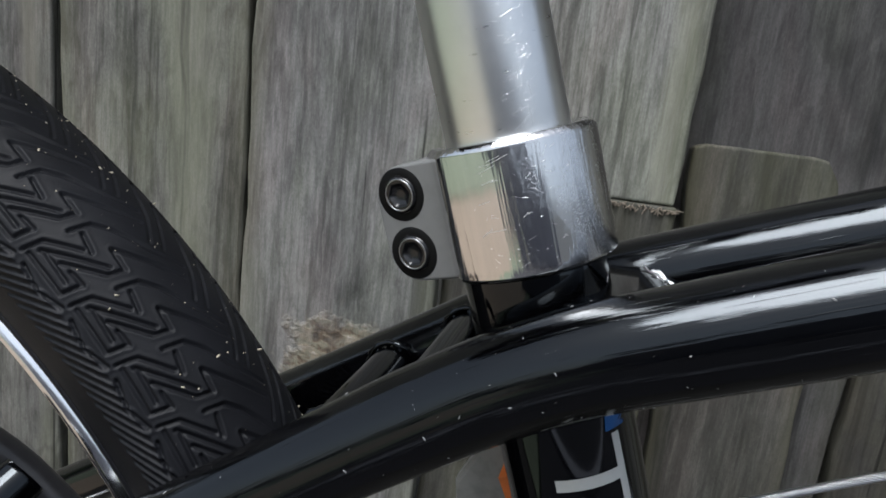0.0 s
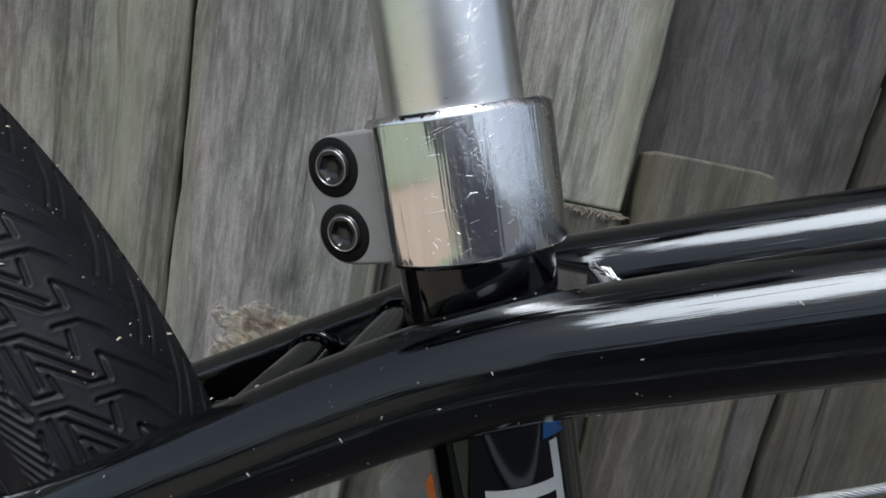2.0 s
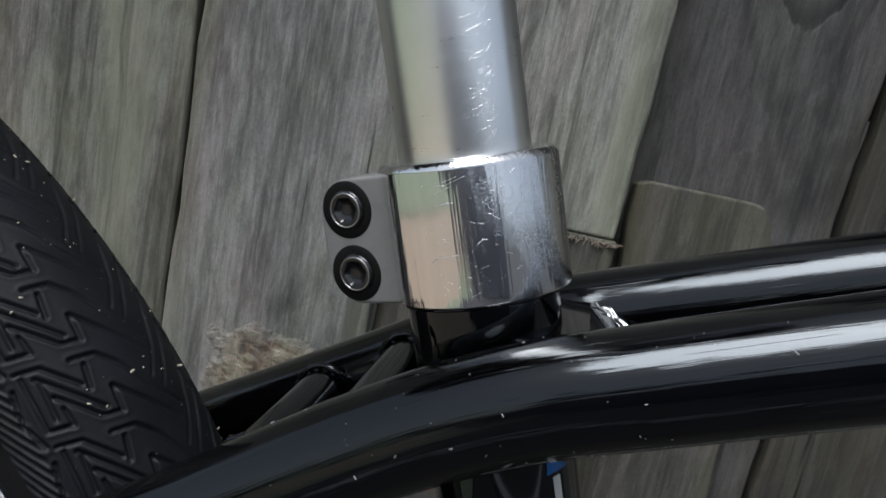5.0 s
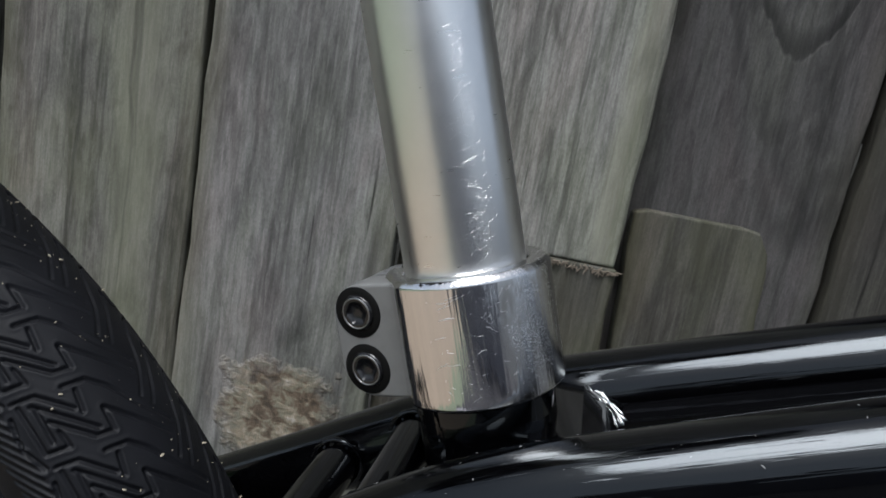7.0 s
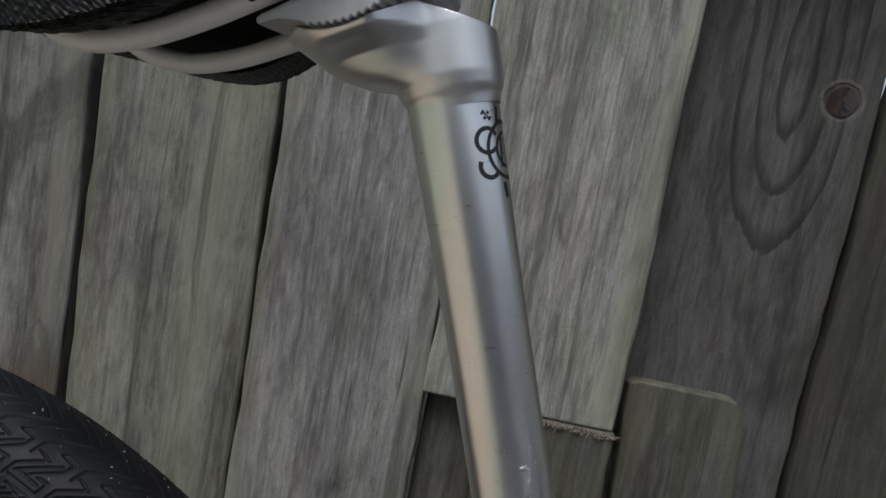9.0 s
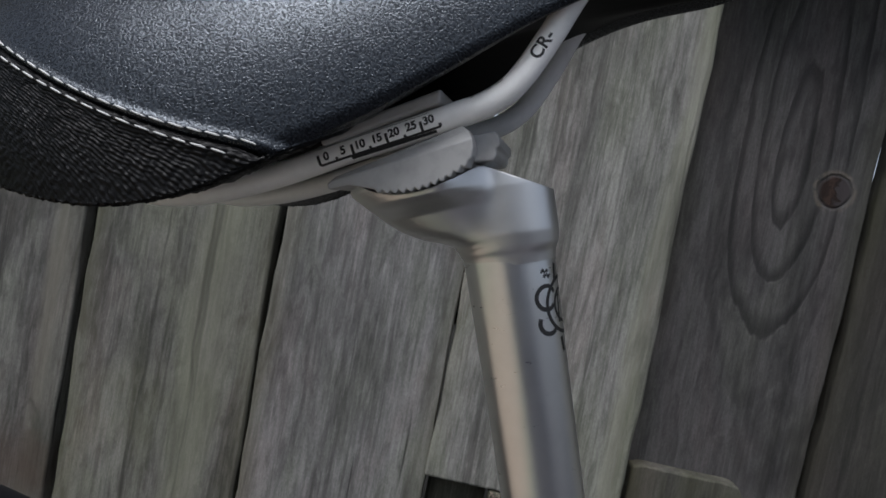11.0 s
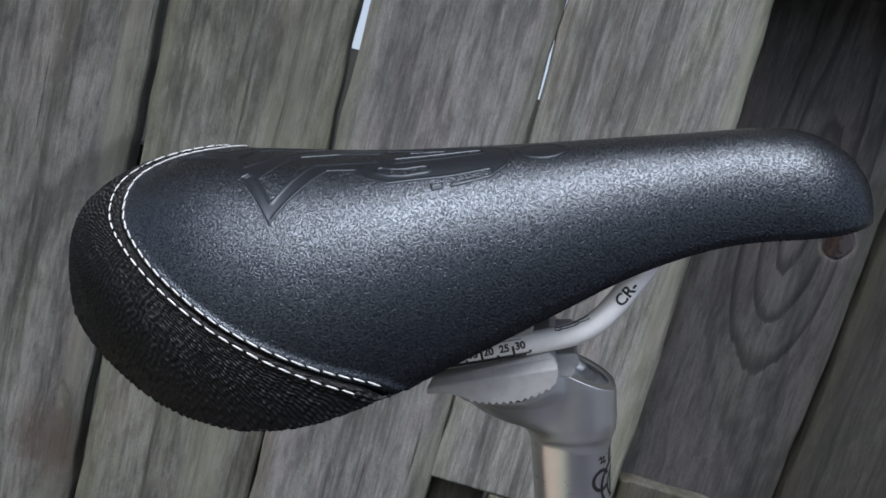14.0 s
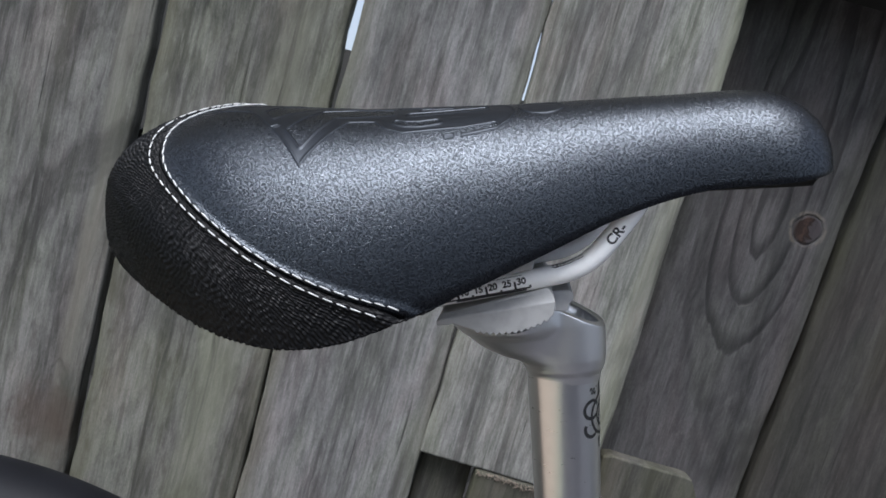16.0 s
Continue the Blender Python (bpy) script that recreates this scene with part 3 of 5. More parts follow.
slab("pavement", -1.15, -0.30, -2.9, 0.32, -0.05, 0.012, plain("tan_paving", (0.30, 0.235, 0.175), 0.85, 15, 0.2), "tan paving beside the soil", "pavement")
GRASS = plain("lawn_grass", (0.18, 0.205, 0.14), 0.9, 30, 0.4)
slab("lawn", -7.0, -1.16, -6.0, 0.32, -0.05, 0.02, GRASS, "plain green lawn beyond the paving", "lawn")
slab("verge", -0.29, -0.13, -6.0, 0.10, -0.05, 0.02, GRASS, "narrow green verge between paving and path", "lawn")
slab("path", -0.12, 7.0, -6.0, 0.10, -0.05, 0.012, plain("grey_path", (0.034, 0.032, 0.037), 0.85, 15, 0.3), "grey asphalt path along the fence", "path")
# unseen strip, added so the black tubes reflect a thin pale line
slab("kerb", -0.12, 7.0, -0.33, -0.285, -0.05, 0.03, plain("pale_reflected_strip", (0.36, 0.35, 0.38), 0.8, 15, 0.2), "unseen pale strip added along the path for reflections", "kerb")
slab("wall_behind", -7, 9, -6.3, -6.1, 0, 0.75, plain("grey_wall", (0.20, 0.20, 0.21), 0.8, 12, 0.15), "plain low grey garden wall", "wall")
# unseen block, added to darken low reflections in saddle, tubes and post
slab("reflection_block", -0.55, 1.9, -2.2, -2.0, 0, 1.0, plain("reflection_block_grey", (0.27, 0.262, 0.288), 0.9, 12, 0.3), "unseen grey block added across the path to darken reflections", "wall")
slab("hedge_west", -7.4, -7.1, -6.1, 2.5, 0, 0.9, plain("hedge_green", (0.06, 0.10, 0.035), 0.9, 30, 0.6), "plain green hedge closing the yard", "hedge")
# unseen, added to keep low eastern sky out of the metal's reflections
slab("sky_block_east", 4.0, 4.2, -6.1, 2.5, 0, 1.5, plain("sky_block_grey", (0.25, 0.25, 0.25), 0.9, 12, 0.3), "unseen grey wall added to block the low eastern sky", "wall")
# added backing: darkens the lower board gaps, leaves sky showing above
slab("gap_backing", -6, 6, 1.6, 1.7, 0, 0.905, plain("gap_backing_dark", (0.05, 0.05, 0.045), 0.9, 12, 0.3), "added dark backing that keeps the lower board gaps dark", "wall")

# ---------------------------------------------------------------- the bicycle
# its own axes: f forward, l to its far side, u up along the seat post; origin on the post's axis in the seat clamp
FWD, LAT, UPP = Vector((0.94024, -0.10933, 0.32249)), Vector((0.08685, 0.99273, 0.08331)), Vector((-0.32925, -0.05033, 0.94290))
BIKE = Matrix(((FWD.x, LAT.x, UPP.x, 0.08227), (FWD.y, LAT.y, UPP.y, 0.21458), (FWD.z, LAT.z, UPP.z, 0.46), (0, 0, 0, 1)))
bicycle = new("bicycle")
bicycle.matrix_world = BIKE
tagged(bicycle, "black bmx bicycle with silver seat post beside the fence", "bicycle")

# --- frame
TUBE_R = 10.3
for side, label in ((-1, ""), (1, "")):
    pts = [(420, 13 * side, 6), (250, 16 * side, -4.5), (120, 20 * side, -12.5), (60, 22.4 * side, -16.2), (30, 23.6 * side, -18.2), (12, 24.2 * side, -19.6),
           (-4, 25.0 * side, -22.3), (-20, 26.2 * side, -26.4), (-40, 29.5 * side, -32), (-75, 36 * side, -42), (-130, 45 * side, -57.5), (-220, 53 * side, -83), (-305, 58 * side, -106)]
    if side < 0:
        pts = [(f, l, u + 1.3 * min(1.0, max(0.0, (f + 180) / 100))) for f, l, u in pts]
    bent = part("top_tube", (*tube(spline([mm(*p) for p in pts], 8), lambda s, r=TUBE_R - (0.4 if side < 0 else 0.0): (r if s < 0.6 else r - 2.2 * (s - 0.6) / 0.4) * MM, 48), PAINT), bicycle, "glossy black bent twin top tube")
    unrolled(bent.data, 48, TUBE_R)
seat_tube = part("seat_tube", (*lathe([(x * MM, u * MM) for x, u in ((0.1, -330), (14.9, -330), (14.9, -12), (14.9, 16), (12.9, 17))], 64), PAINT), bicycle, "glossy black seat tube with white and blue decals")


def cross_tube(name, f, u, r, l0=-24, l1=24):
    part(name, (*tube([mm(f, l, u) for l in np.linspace(l0, l1, 7)], r * MM, 28), PAINT), bicycle, "short black cross tube")
    for s in (-1, 1):
        c = mm(f, s * 19.5, u)
        ring = [c + mm(math.cos(w) * (r + 0.8), 0.8 * math.sin(5 * w) * 0.3, math.sin(w) * (r + 0.8)) for w in np.linspace(0, 2 * math.pi, 30)]
        part("weld", (*tube(ring, lambda q: (0.75 + 0.25 * math.sin(q * 88)) * MM, 10, False), PAINT), bicycle, "bead of painted weld")


cross_tube("cross_brace", -46, -31.5, 5.6)
cross_tube("cross_brace", -23.5, -25, 5.6)
gusset = part("gusset", prism([(9, -12), (20, -13.2), (25.5, -16), (28, -21), (26, -26), (9, -25)], -18, 18, PAINT, "gusset"), bicycle, "black welded gusset between the twin tubes")
bevelled(gusset, 0.0018, 4)
# bright metal slivers put the jagged glint on the weld edge
chips = []
glint_rnd = random.Random(3)
for k in range(26):
    q = glint_rnd.random()
    p = Vector((20.5 + 6.5 * q, 15.5 - 7 * q, -12.8 - 5.5 * q ** 1.3)) + Vector((glint_rnd.gauss(0, 0.7), glint_rnd.gauss(0, 0.7), 0))
    chips.append((p * MM, (p + Vector((glint_rnd.uniform(1.2, 2.6), -glint_rnd.uniform(1.0, 2.4), -glint_rnd.uniform(1.2, 3.0)))) * MM))
tagged(part("chipped_weld", (*capsules(chips, 0.26 * MM, 6), CABLE), gusset, "bright metal slivers giving the weld edge its glint"), kind="stuff")


def on_tube(r, ang, u):
    """A point on a cylinder round the post's axis: ang in degrees from straight at the near side, positive forward."""
    w = radians(ang)
    return Vector((math.sin(w) * r, -math.cos(w) * r, u)) * MM


def wrapped(name, outline_rows, r, mat, parent, label=""):
    """Printed strip wrapped on a cylinder; rows of (u, angle0, angle1)."""
    verts, faces = [], []
    n = 7
    for u, a0, a1 in outline_rows:
        for k in range(n):
            verts.append(on_tube(r, a0 + (a1 - a0) * k / (n - 1), u))
    for i in range(len(outline_rows) - 1):
        for k in range(n - 1):
            faces.append((i * n + k, i * n + k + 1, (i + 1) * n + k + 1, (i + 1) * n + k))
    return part(name, (verts, faces, mat), parent, label)


wrapped("decal_line", [(-39.4, 46, 53), (-58, 47, 54), (-90, 47, 54)], 15.05, SILVER_INK, seat_tube, "white decal line")
wrapped("decal_line", [(-46.6, -5, 49), (-49.2, -5, 49)], 15.06, SILVER_INK, seat_tube, "white decal crossbar")
wrapped("decal_band", [(-26, 43, 100), (-34.5, 43, 98), (-38.6, 41, 60)], 15.07, BLUE_INK, seat_tube, "blue decal band")
wrapped("decal_line", [(-58, 10, 14), (-70, 12, 16), (-90, 12, 16)], 15.05, SILVER_INK, seat_tube, "white decal line")

# --- seat clamp, turned about the post
TH = radians(15)
EAR = Vector((-math.cos(TH), math.sin(TH), 0))
NRM = Vector((-math.sin(TH), -math.cos(TH), 0))
C_LO, C_HI, C_R = -4.7, 21.8, 17.6


def clamp_ring():
    verts, faces = [], []
    n = 120
    a0 = radians(7)
    prof = [(14.95, C_LO + 0.4), (C_R - 0.9, C_LO), (C_R + 0.1, C_LO + 0.9), (C_R, C_LO + 3), (C_R, C_HI - 1.2), (C_R - 1.0, C_HI), (13.6, C_HI), (12.95, C_HI - 0.8), (12.95, C_HI - 5), (14.95, C_HI - 5)]
    for k in range(n + 1):
        w = a0 + (2 * math.pi - 2 * a0) * k / n
        d = EAR * math.cos(w) + NRM * math.sin(w)
        deg = math.degrees(w)
        flat = math.cos(radians(22)) / math.cos(radians(deg - 40)) if 18 < deg < 62 else 1.0
        for r, h in prof:
            verts.append((d * r * (flat if r > 16 else 1.0) + Vector((0, 0, h))) * MM)
    m = len(prof)
    for k in range(n):
        for i in range(m):
            j = (i + 1) % m
            faces.append((k * m + i, (k + 1) * m + i, (k + 1) * m + j, k * m + j))
    faces += [tuple(range(m)), tuple(n * m + i for i in range(m))[::-1]]
    return verts, faces


clamp = part("seat_clamp", (*clamp_ring(), POLISHED), bicycle, "polished scratched aluminium seat clamp")
bevelled(clamp, 0.0003, 2, 30)
EAR_W = 9.6


def ear(sign):
    """One lug of the clamp: a rounded uncut plate; black discs stand for its two shaded counterbores."""
    bm = bmesh.new()
    lo, hi, r0, r1, rc = C_LO - 0.3, C_HI - 1.6, 11.0, 28.9, 7.5
    out = [(r0, lo), (r1 - rc, lo)] + [(r1 - rc + rc * math.sin(w), lo + rc - rc * math.cos(w)) for w in np.linspace(0.15, math.pi / 2, 8)]
    out += [(r1 - rc + rc * math.cos(w), hi - rc + rc * math.sin(w)) for w in np.linspace(0, math.pi / 2 - 0.15, 8)] + [(r1 - rc, hi), (r0, hi)]
    a, b = (EAR_W, 1.1) if sign > 0 else (-1.1, -EAR_W)

    def at(r, h, w):
        return (EAR * r + NRM * w + Vector((0, 0, h))) * MM
    A = [bm.verts.new(at(r, h, a)) for r, h in out]
    B = [bm.verts.new(at(r, h, b)) for r, h in out]
    bm.faces.new(A)
    bm.faces.new(B[::-1])
    for i in range(len(A)):
        j = (i + 1) % len(A)
        bm.faces.new((A[j], A[i], B[i], B[j]))
    return from_bm("clamp_lug", bm, POLISHED, smooth=False)


LUG = painted("dull_grey_lug", (0.17, 0.172, 0.17), 0.42, 0.15)
for s in (1, -1):
    lug = part("clamp_lug", ear(s), clamp, "flat grey clamp lug")
    lug.data.materials[0] = LUG
    bevelled(lug, 0.0007, 3, 40)


def bolt(h):
    c0 = (EAR * 22.3 + Vector((0, 0, h)))

    def spin(prof, sides=36, hexed=False):
        verts, faces = [], []
        X, Y = EAR, Vector((0, 0, 1))
        for r, d in prof:
            for k in range(sides):
                w = 2 * math.pi * k / sides
                rr = r
                if hexed and r < 2.9:
                    rr = r * math.cos(math.pi / 6) / math.cos((w % (math.pi / 3)) - math.pi / 6)
                verts.append((c0 + NRM * (EAR_W + d) + (X * math.cos(w) + Y * math.sin(w)) * rr) * MM)
        for i in range(len(prof) - 1):
            for k in range(sides):
                k2 = (k + 1) % sides
                faces.append((i * sides + k, i * sides + k2, (i + 1) * sides + k2, (i + 1) * sides + k))
        if prof[-1][0] < 1:
            faces.append(tuple((len(prof) - 1) * sides + k for k in range(sides)))
        return verts, faces
    # flush black disc paints the recess's shade, no hole is cut
    part("counterbore", (*spin([(5.7, 0.04), (5.6, 0.14), (4.0, 0.1)]), PLASTIC_AND_SHADE), clamp, "flat black disc for the shade of a counterbore")
    part("bolt", (*spin([(3.95, 0.0), (3.95, 0.45), (3.6, 0.75), (2.8, 0.8), (2.6, 0.65), (2.5, 0.05), (0.3, 0.02)], 36, True), BOLT), clamp, "black socket head bolt")
    part("bolt_rim", (*spin([(3.5, 0.70), (3.4, 0.86), (3.22, 0.88), (3.15, 0.74)], 36), RIM_METAL), clamp, "worn bright bolt rim")


RIM_METAL = aluminium("worn_bolt_metal", (0.42, 0.42, 0.43), 0.3)
BOLT = matte_black("black_oxide_bolt", (0.008, 0.008, 0.009), 0.22)
BOLT.node_tree.nodes["Principled BSDF"].inputs["Metallic"].default_value = 0.0
bolt(14.1)
bolt(1.4)

# --- seat post
def post_r(u):
    """The post swells gently towards its head."""
    return float(np.interp(u, (0, 95, 115, 143, 170, 178), (12.75, 12.75, 12.9, 13.25, 13.75, 13.9)))


seat_post = part("seat_post", (*lathe([(post_r(u) * MM, u * MM) for u in (-60, 0, 40, 80, 105, 115, 125, 134, 143, 152, 161, 170, 178)], 72), SATIN), bicycle, "worn silver aluminium seat post")


ARC = (-20.5, 232.0, 32.0)


def arc_u(f, r=None):
    c, u0, rr = ARC
    rr = r or rr
    return u0 - math.sqrt(max(rr * rr - (f - c) ** 2, 1.0))


def along(table, x):
    return float(np.interp(x, [p[0] for p in table], [p[1] for p in table]))


# heights against the rearmost point, the half-width behind the post and the roundness of the head
H_BACK = [(181, -15.9), (182.6, -16.3), (184.6, -20.5), (186.1, -25), (190, -32), (194, -36.5), (197.4, -39.5), (203.6, -45.5), (215, -45.5)]
H_WIDE = [(181, 15.5), (186, 16), (190, 17.5), (194, 19.5), (196, 23.5), (197.5, 27.5), (199, 29.3), (201, 29.8), (215, 30)]
H_ROUND = [(175, 13.7), (176.5, 13.9), (178, 14.2), (180, 15.3), (184, 15.9), (198, 15.9), (208, 15.2)]


def droop(f):
    """How far the rails and their clamp sink towards the rear."""
    return 0.05 * min(max(-4.0 - f, 0.0), 60.0)


def head_top(f):
    return min(arc_u(f) + 0.05, 205.2 - 0.5 * max(0.0, f + 4.4))


def head_half(f, u):
    """Half the width of the head and cradle at f and height u."""
    r = along(H_ROUND, u)
    if f >= 0:
        return (max(r ** 2.5 - (f * 0.99) ** 2.5, 0.0)) ** (1 / 2.5)
    back = min(along(H_BACK, u), -r) if u > 181 else -r
    k = min(-f / 15.0, 1.0)
    k = k * k * (3 - 2 * k)
    w = r + (along(H_WIDE, u) - r) * k * min(max((u - 181) / 4, 0.0), 1.0)
    p = along([(181, 2.0), (188, 3.4)], u)
    return w * max(0.0, 1 - (f / back) ** p) ** (1 / 2.05)


def head_point(u, a):
    r = along(H_ROUND, u)
    lo, hi = (-r if u < 181 else min(along(H_BACK, u), -r)), r
    f = (lo + hi) / 2 + (hi - lo) / 2 * math.cos(a)
    l = head_half(max(lo + 1e-4, min(f, hi - 1e-4)), u)
    return mm(f + 0.3, -l if a <= math.pi else l, min(u, head_top(f)) - droop(f))


HEAD_U = [175, 176, 177, 177.6, 178.2, 179, 180, 180.9] + list(np.linspace(181.2, 194, 22)) + list(np.linspace(194.5, 216, 44))
post_head = part("post_head", (*grid(head_point, HEAD_U, np.linspace(0, 2 * math.pi, 121)[:-1], wrap_v=True), BRUSHED), seat_post, "satin forged post head and saddle cradle")


def deck_point(f, q):
    t = head_top(f)
    l = q * head_half(f - 0.3, max(t, 190.0))
    d = math.hypot(f - 4.0, l)
    return mm(f, l, t - droop(f) - 0.2 - 14 * min(max((9.6 - d) / 0.9, 0.0), 1.0) * (f > -8))


part("deck", (*grid(deck_point, np.linspace(-45.0, 15.6, 110), np.linspace(-1, 1, 51)), BRUSHED), seat_post, "hollow top of the post head")


def toothed():
    bm = bmesh.new()
    teeth = []
    for i, f in enumerate(np.linspace(-31.0, -4.5, 25)):
        teeth.append((f, arc_u(f) + (-0.1 if i % 2 else 1.0)))
    face = [(-44.0, 206.8), (-43.8, 205.2), (-38, arc_u(-38) + 0.1)] + teeth + [(-3.6, arc_u(-3.6) + 1.0), (-2.9, 208.5), (-2.9, 210.9), (-24, 208.9), (-43, 207.4)]
    back = [(-3.6, 213.2), (-5.4, 215.0), (-24, 211.8), (-42.6, 208.6)]
    rings = []
    for sg in (-1, 1):
        a = [bm.verts.new(mm(f, 31 * sg, u - droop(f))) for f, u in face]
        b = [bm.verts.new(mm(f, 27.6 * sg, u - droop(f))) for f, u in back]
        bm.faces.new(a)
        bm.faces.new((a[-3], b[0], b[1], b[2], a[-2]))
        bm.faces.new((a[-2], b[2], b[3], a[-1]))
        rings.append(a[:-2] + b + [a[-1]])
    p, q = rings
    for i in range(len(p)):
        j = (i + 1) % len(p)
        bm.faces.new((p[j], p[i], q[i], q[j]))
    return from_bm("rail_clamp", bm, CAST, smooth=False)


rail_clamp = part("rail_clamp", toothed(), seat_post, "grey toothed rail clamp")
bevelled(rail_clamp, 0.0006, 3, 25)
step = part("clamp_step", prism([(-8, 205.5), (1.0, 204.8), (2.2, 206.0), (2.4, 208.0), (3.6, 208.6), (3.8, 211.2), (2.6, 212.6), (-8, 212.6)], -22, 22, CAST, "clamp_step"), rail_clamp, "stepped grey end of the rail clamp")
bevelled(step, 0.0008, 3)
plate = part("clamp_plate", prism([(-44, 215.2), (-10, 221.7), (-9.2, 225.1), (-44.5, 218.6)], -30, 30, CAST, "clamp_plate"), seat_post, "grey upper clamp plate")
bevelled(plate, 0.0008, 2)


def surface_strip(points, width, place, name, mat, parent, label=""):
    """A printed line of given width along points of a surface's own plane, laid on it by place(x, y)."""
    P = [Vector((x, y)) for x, y in points]
    verts, faces = [], []
    for i, p in enumerate(P):
        t = (P[min(i + 1, len(P) - 1)] - P[max(i - 1, 0)]).normalized()
        n = Vector((-t.y, t.x)) * width / 2
        verts += [place(*(p + n)), place(*(p - n))]
    for i in range(len(P) - 1):
        faces.append((2 * i, 2 * i + 1, 2 * i + 3, 2 * i + 2))
    return part(name, (verts, faces, mat), parent, label)


def on_post(x, y):
    """x: mm round the post from its foremost side's mark, y: height"""
    return on_tube(post_r(y) + 0.05, 79 + math.degrees(x / 12.7), y)


def arc_points(cx, cy, r, a0, a1, n=18):
    return [(cx + r * math.cos(radians(a)), cy + r * math.sin(radians(a))) for a in np.linspace(a0, a1, n)]


LOGO_U = 161.0
for pts, wd in ((arc_points(1, LOGO_U, 8.3, 60, 300, 28), 1.2), (arc_points(-7.1, LOGO_U + 3.0, 3.5, 20, 320), 1.3), (arc_points(1, LOGO_U, 5.0, 90, 270), 1.0),
                ([(-8.0, LOGO_U + 11.2), (-5.0, LOGO_U + 9.0)], 1.5), ([(-7.4, LOGO_U + 9.0), (-5.6, LOGO_U + 11.2)], 1.0), (arc_points(-7.2, LOGO_U - 4.4, 3.2, 150, 320), 1.4),
                ([(-2.6, LOGO_U + 7.6), (-1.8, LOGO_U + 12.4), (1.4, LOGO_U + 14)], 1.4), ([(-2.2, LOGO_U - 9.4), (-1.4, LOGO_U - 14)], 1.7), ([(-3.6, LOGO_U - 1), (1.4, LOGO_U + 0.6)], 1.3),
                ([(-2.4, LOGO_U - 5.0), (-1.4, LOGO_U + 5.0)], 1.0)):
    surface_strip(pts, wd, on_post, "emblem_stroke", INK, seat_post)


rnd = random.Random(5)


def scratches(n, r, a_mid, a_sd, u_of, length, tilt, thick, name, parent, label):
    """Short bright burrs on a round surface, one mesh."""
    V, F = [], []
    for i in range(n):
        a, u = rnd.gauss(a_mid, a_sd), u_of()
        d = rnd.gauss(*tilt)
        half = length() / 2
        da, du = math.degrees(half * math.cos(d) / r), half * math.sin(d)
        k = thick * rnd.uniform(0.5, 1.2)
        pts = [on_tube(r - k * 0.35, a + da * q, u + du * q) for q in (-1, -0.35, 0.35, 1)]
        v, f = capsules(list(zip(pts, pts[1:])), k * MM, 5)
        F += [tuple(x + len(V) for x in face) for face in f]
        V += v
    tagged(part(name, (V, F, BURR), parent, label), kind="stuff")


BURR = aluminium("bright_burr_metal", (0.95, 0.95, 0.95), 0.3)
scratches(190, 12.76, 33, 7, lambda: rnd.triangular(22, 125, 40), lambda: 0.4 + 3.4 * rnd.random() ** 2.2, (0.5, 0.45), 0.030, "scratch_mark", seat_post, "bright scratches worn into the post")
scratches(18, 12.76, 26, 7, lambda: rnd.uniform(22.5, 50), lambda: rnd.uniform(2, 5), (0.6, 0.5), 0.030, "scratch_mark", seat_post, "longer bright scratches above the clamp")
scratches(60, C_R, 16, 16, lambda: rnd.uniform(C_LO + 2, C_HI - 2), lambda: 0.3 + 2.0 * rnd.random() ** 3, (0.5, 0.7), 0.05, "scratch_mark", clamp, "fine bright scratches on the clamp")
scratches(9, C_R, -4, 6, lambda: rnd.uniform(4, C_HI - 2), lambda: rnd.uniform(2, 4.5), (0.2, 0.15), 0.09, "scratch_mark", clamp, "bright scratches across the clamp")


# --- saddle
def curve(xs, ys):
    xs, ys = np.array(xs, float), np.array(ys, float)
    m = np.gradient(ys, xs)

    def f(x):
        x = min(max(x, xs[0]), xs[-1])
        i = min(int(np.searchsorted(xs, x, side="right")) - 1, len(xs) - 2)
        h = xs[i + 1] - xs[i]
        t = (x - xs[i]) / h
        return (2 * t ** 3 - 3 * t * t + 1) * ys[i] + (t ** 3 - 2 * t * t + t) * h * m[i] + (3 * t * t - 2 * t ** 3) * ys[i + 1] + (t ** 3 - t * t) * h * m[i + 1]
    return f


S_TAIL, S_NOSE = -172.7, 94.0
top_raw = curve([-178, -130, -80, -25, 40, 70, 101], [290.4, 288.5, 280.8, 278.7, 278.4, 278.0, 271])
bot_raw = curve([-178, -130, -110, -88, -70, -50, -30, -5, 20, 45, 75, 101], [223.5, 215.5, 209.3, 205.4, 206.3, 212.0, 218.4, 228.5, 238.6, 245.0, 246.6, 248.5])
wid_raw = curve([-178, -110, -85, -55, -25, 0, 25, 55, 101], [54, 68.0, 64.5, 56.5, 45.0, 37.8, 31.4, 27.0, 30])
S_MID = 0.6


def close(f):
    e = 1.0
    if f < -74.2:
        e *= max(0.0, 1 - ((-74.2 - f) / (-74.2 - S_TAIL)) ** 2.08) ** (1 / 2.3)
    if f > 68.4:
        e *= max(0.0, 1 - ((f - 68.4) / (S_NOSE - 68.4)) ** 2.67) ** (1 / 2.2)
    return e


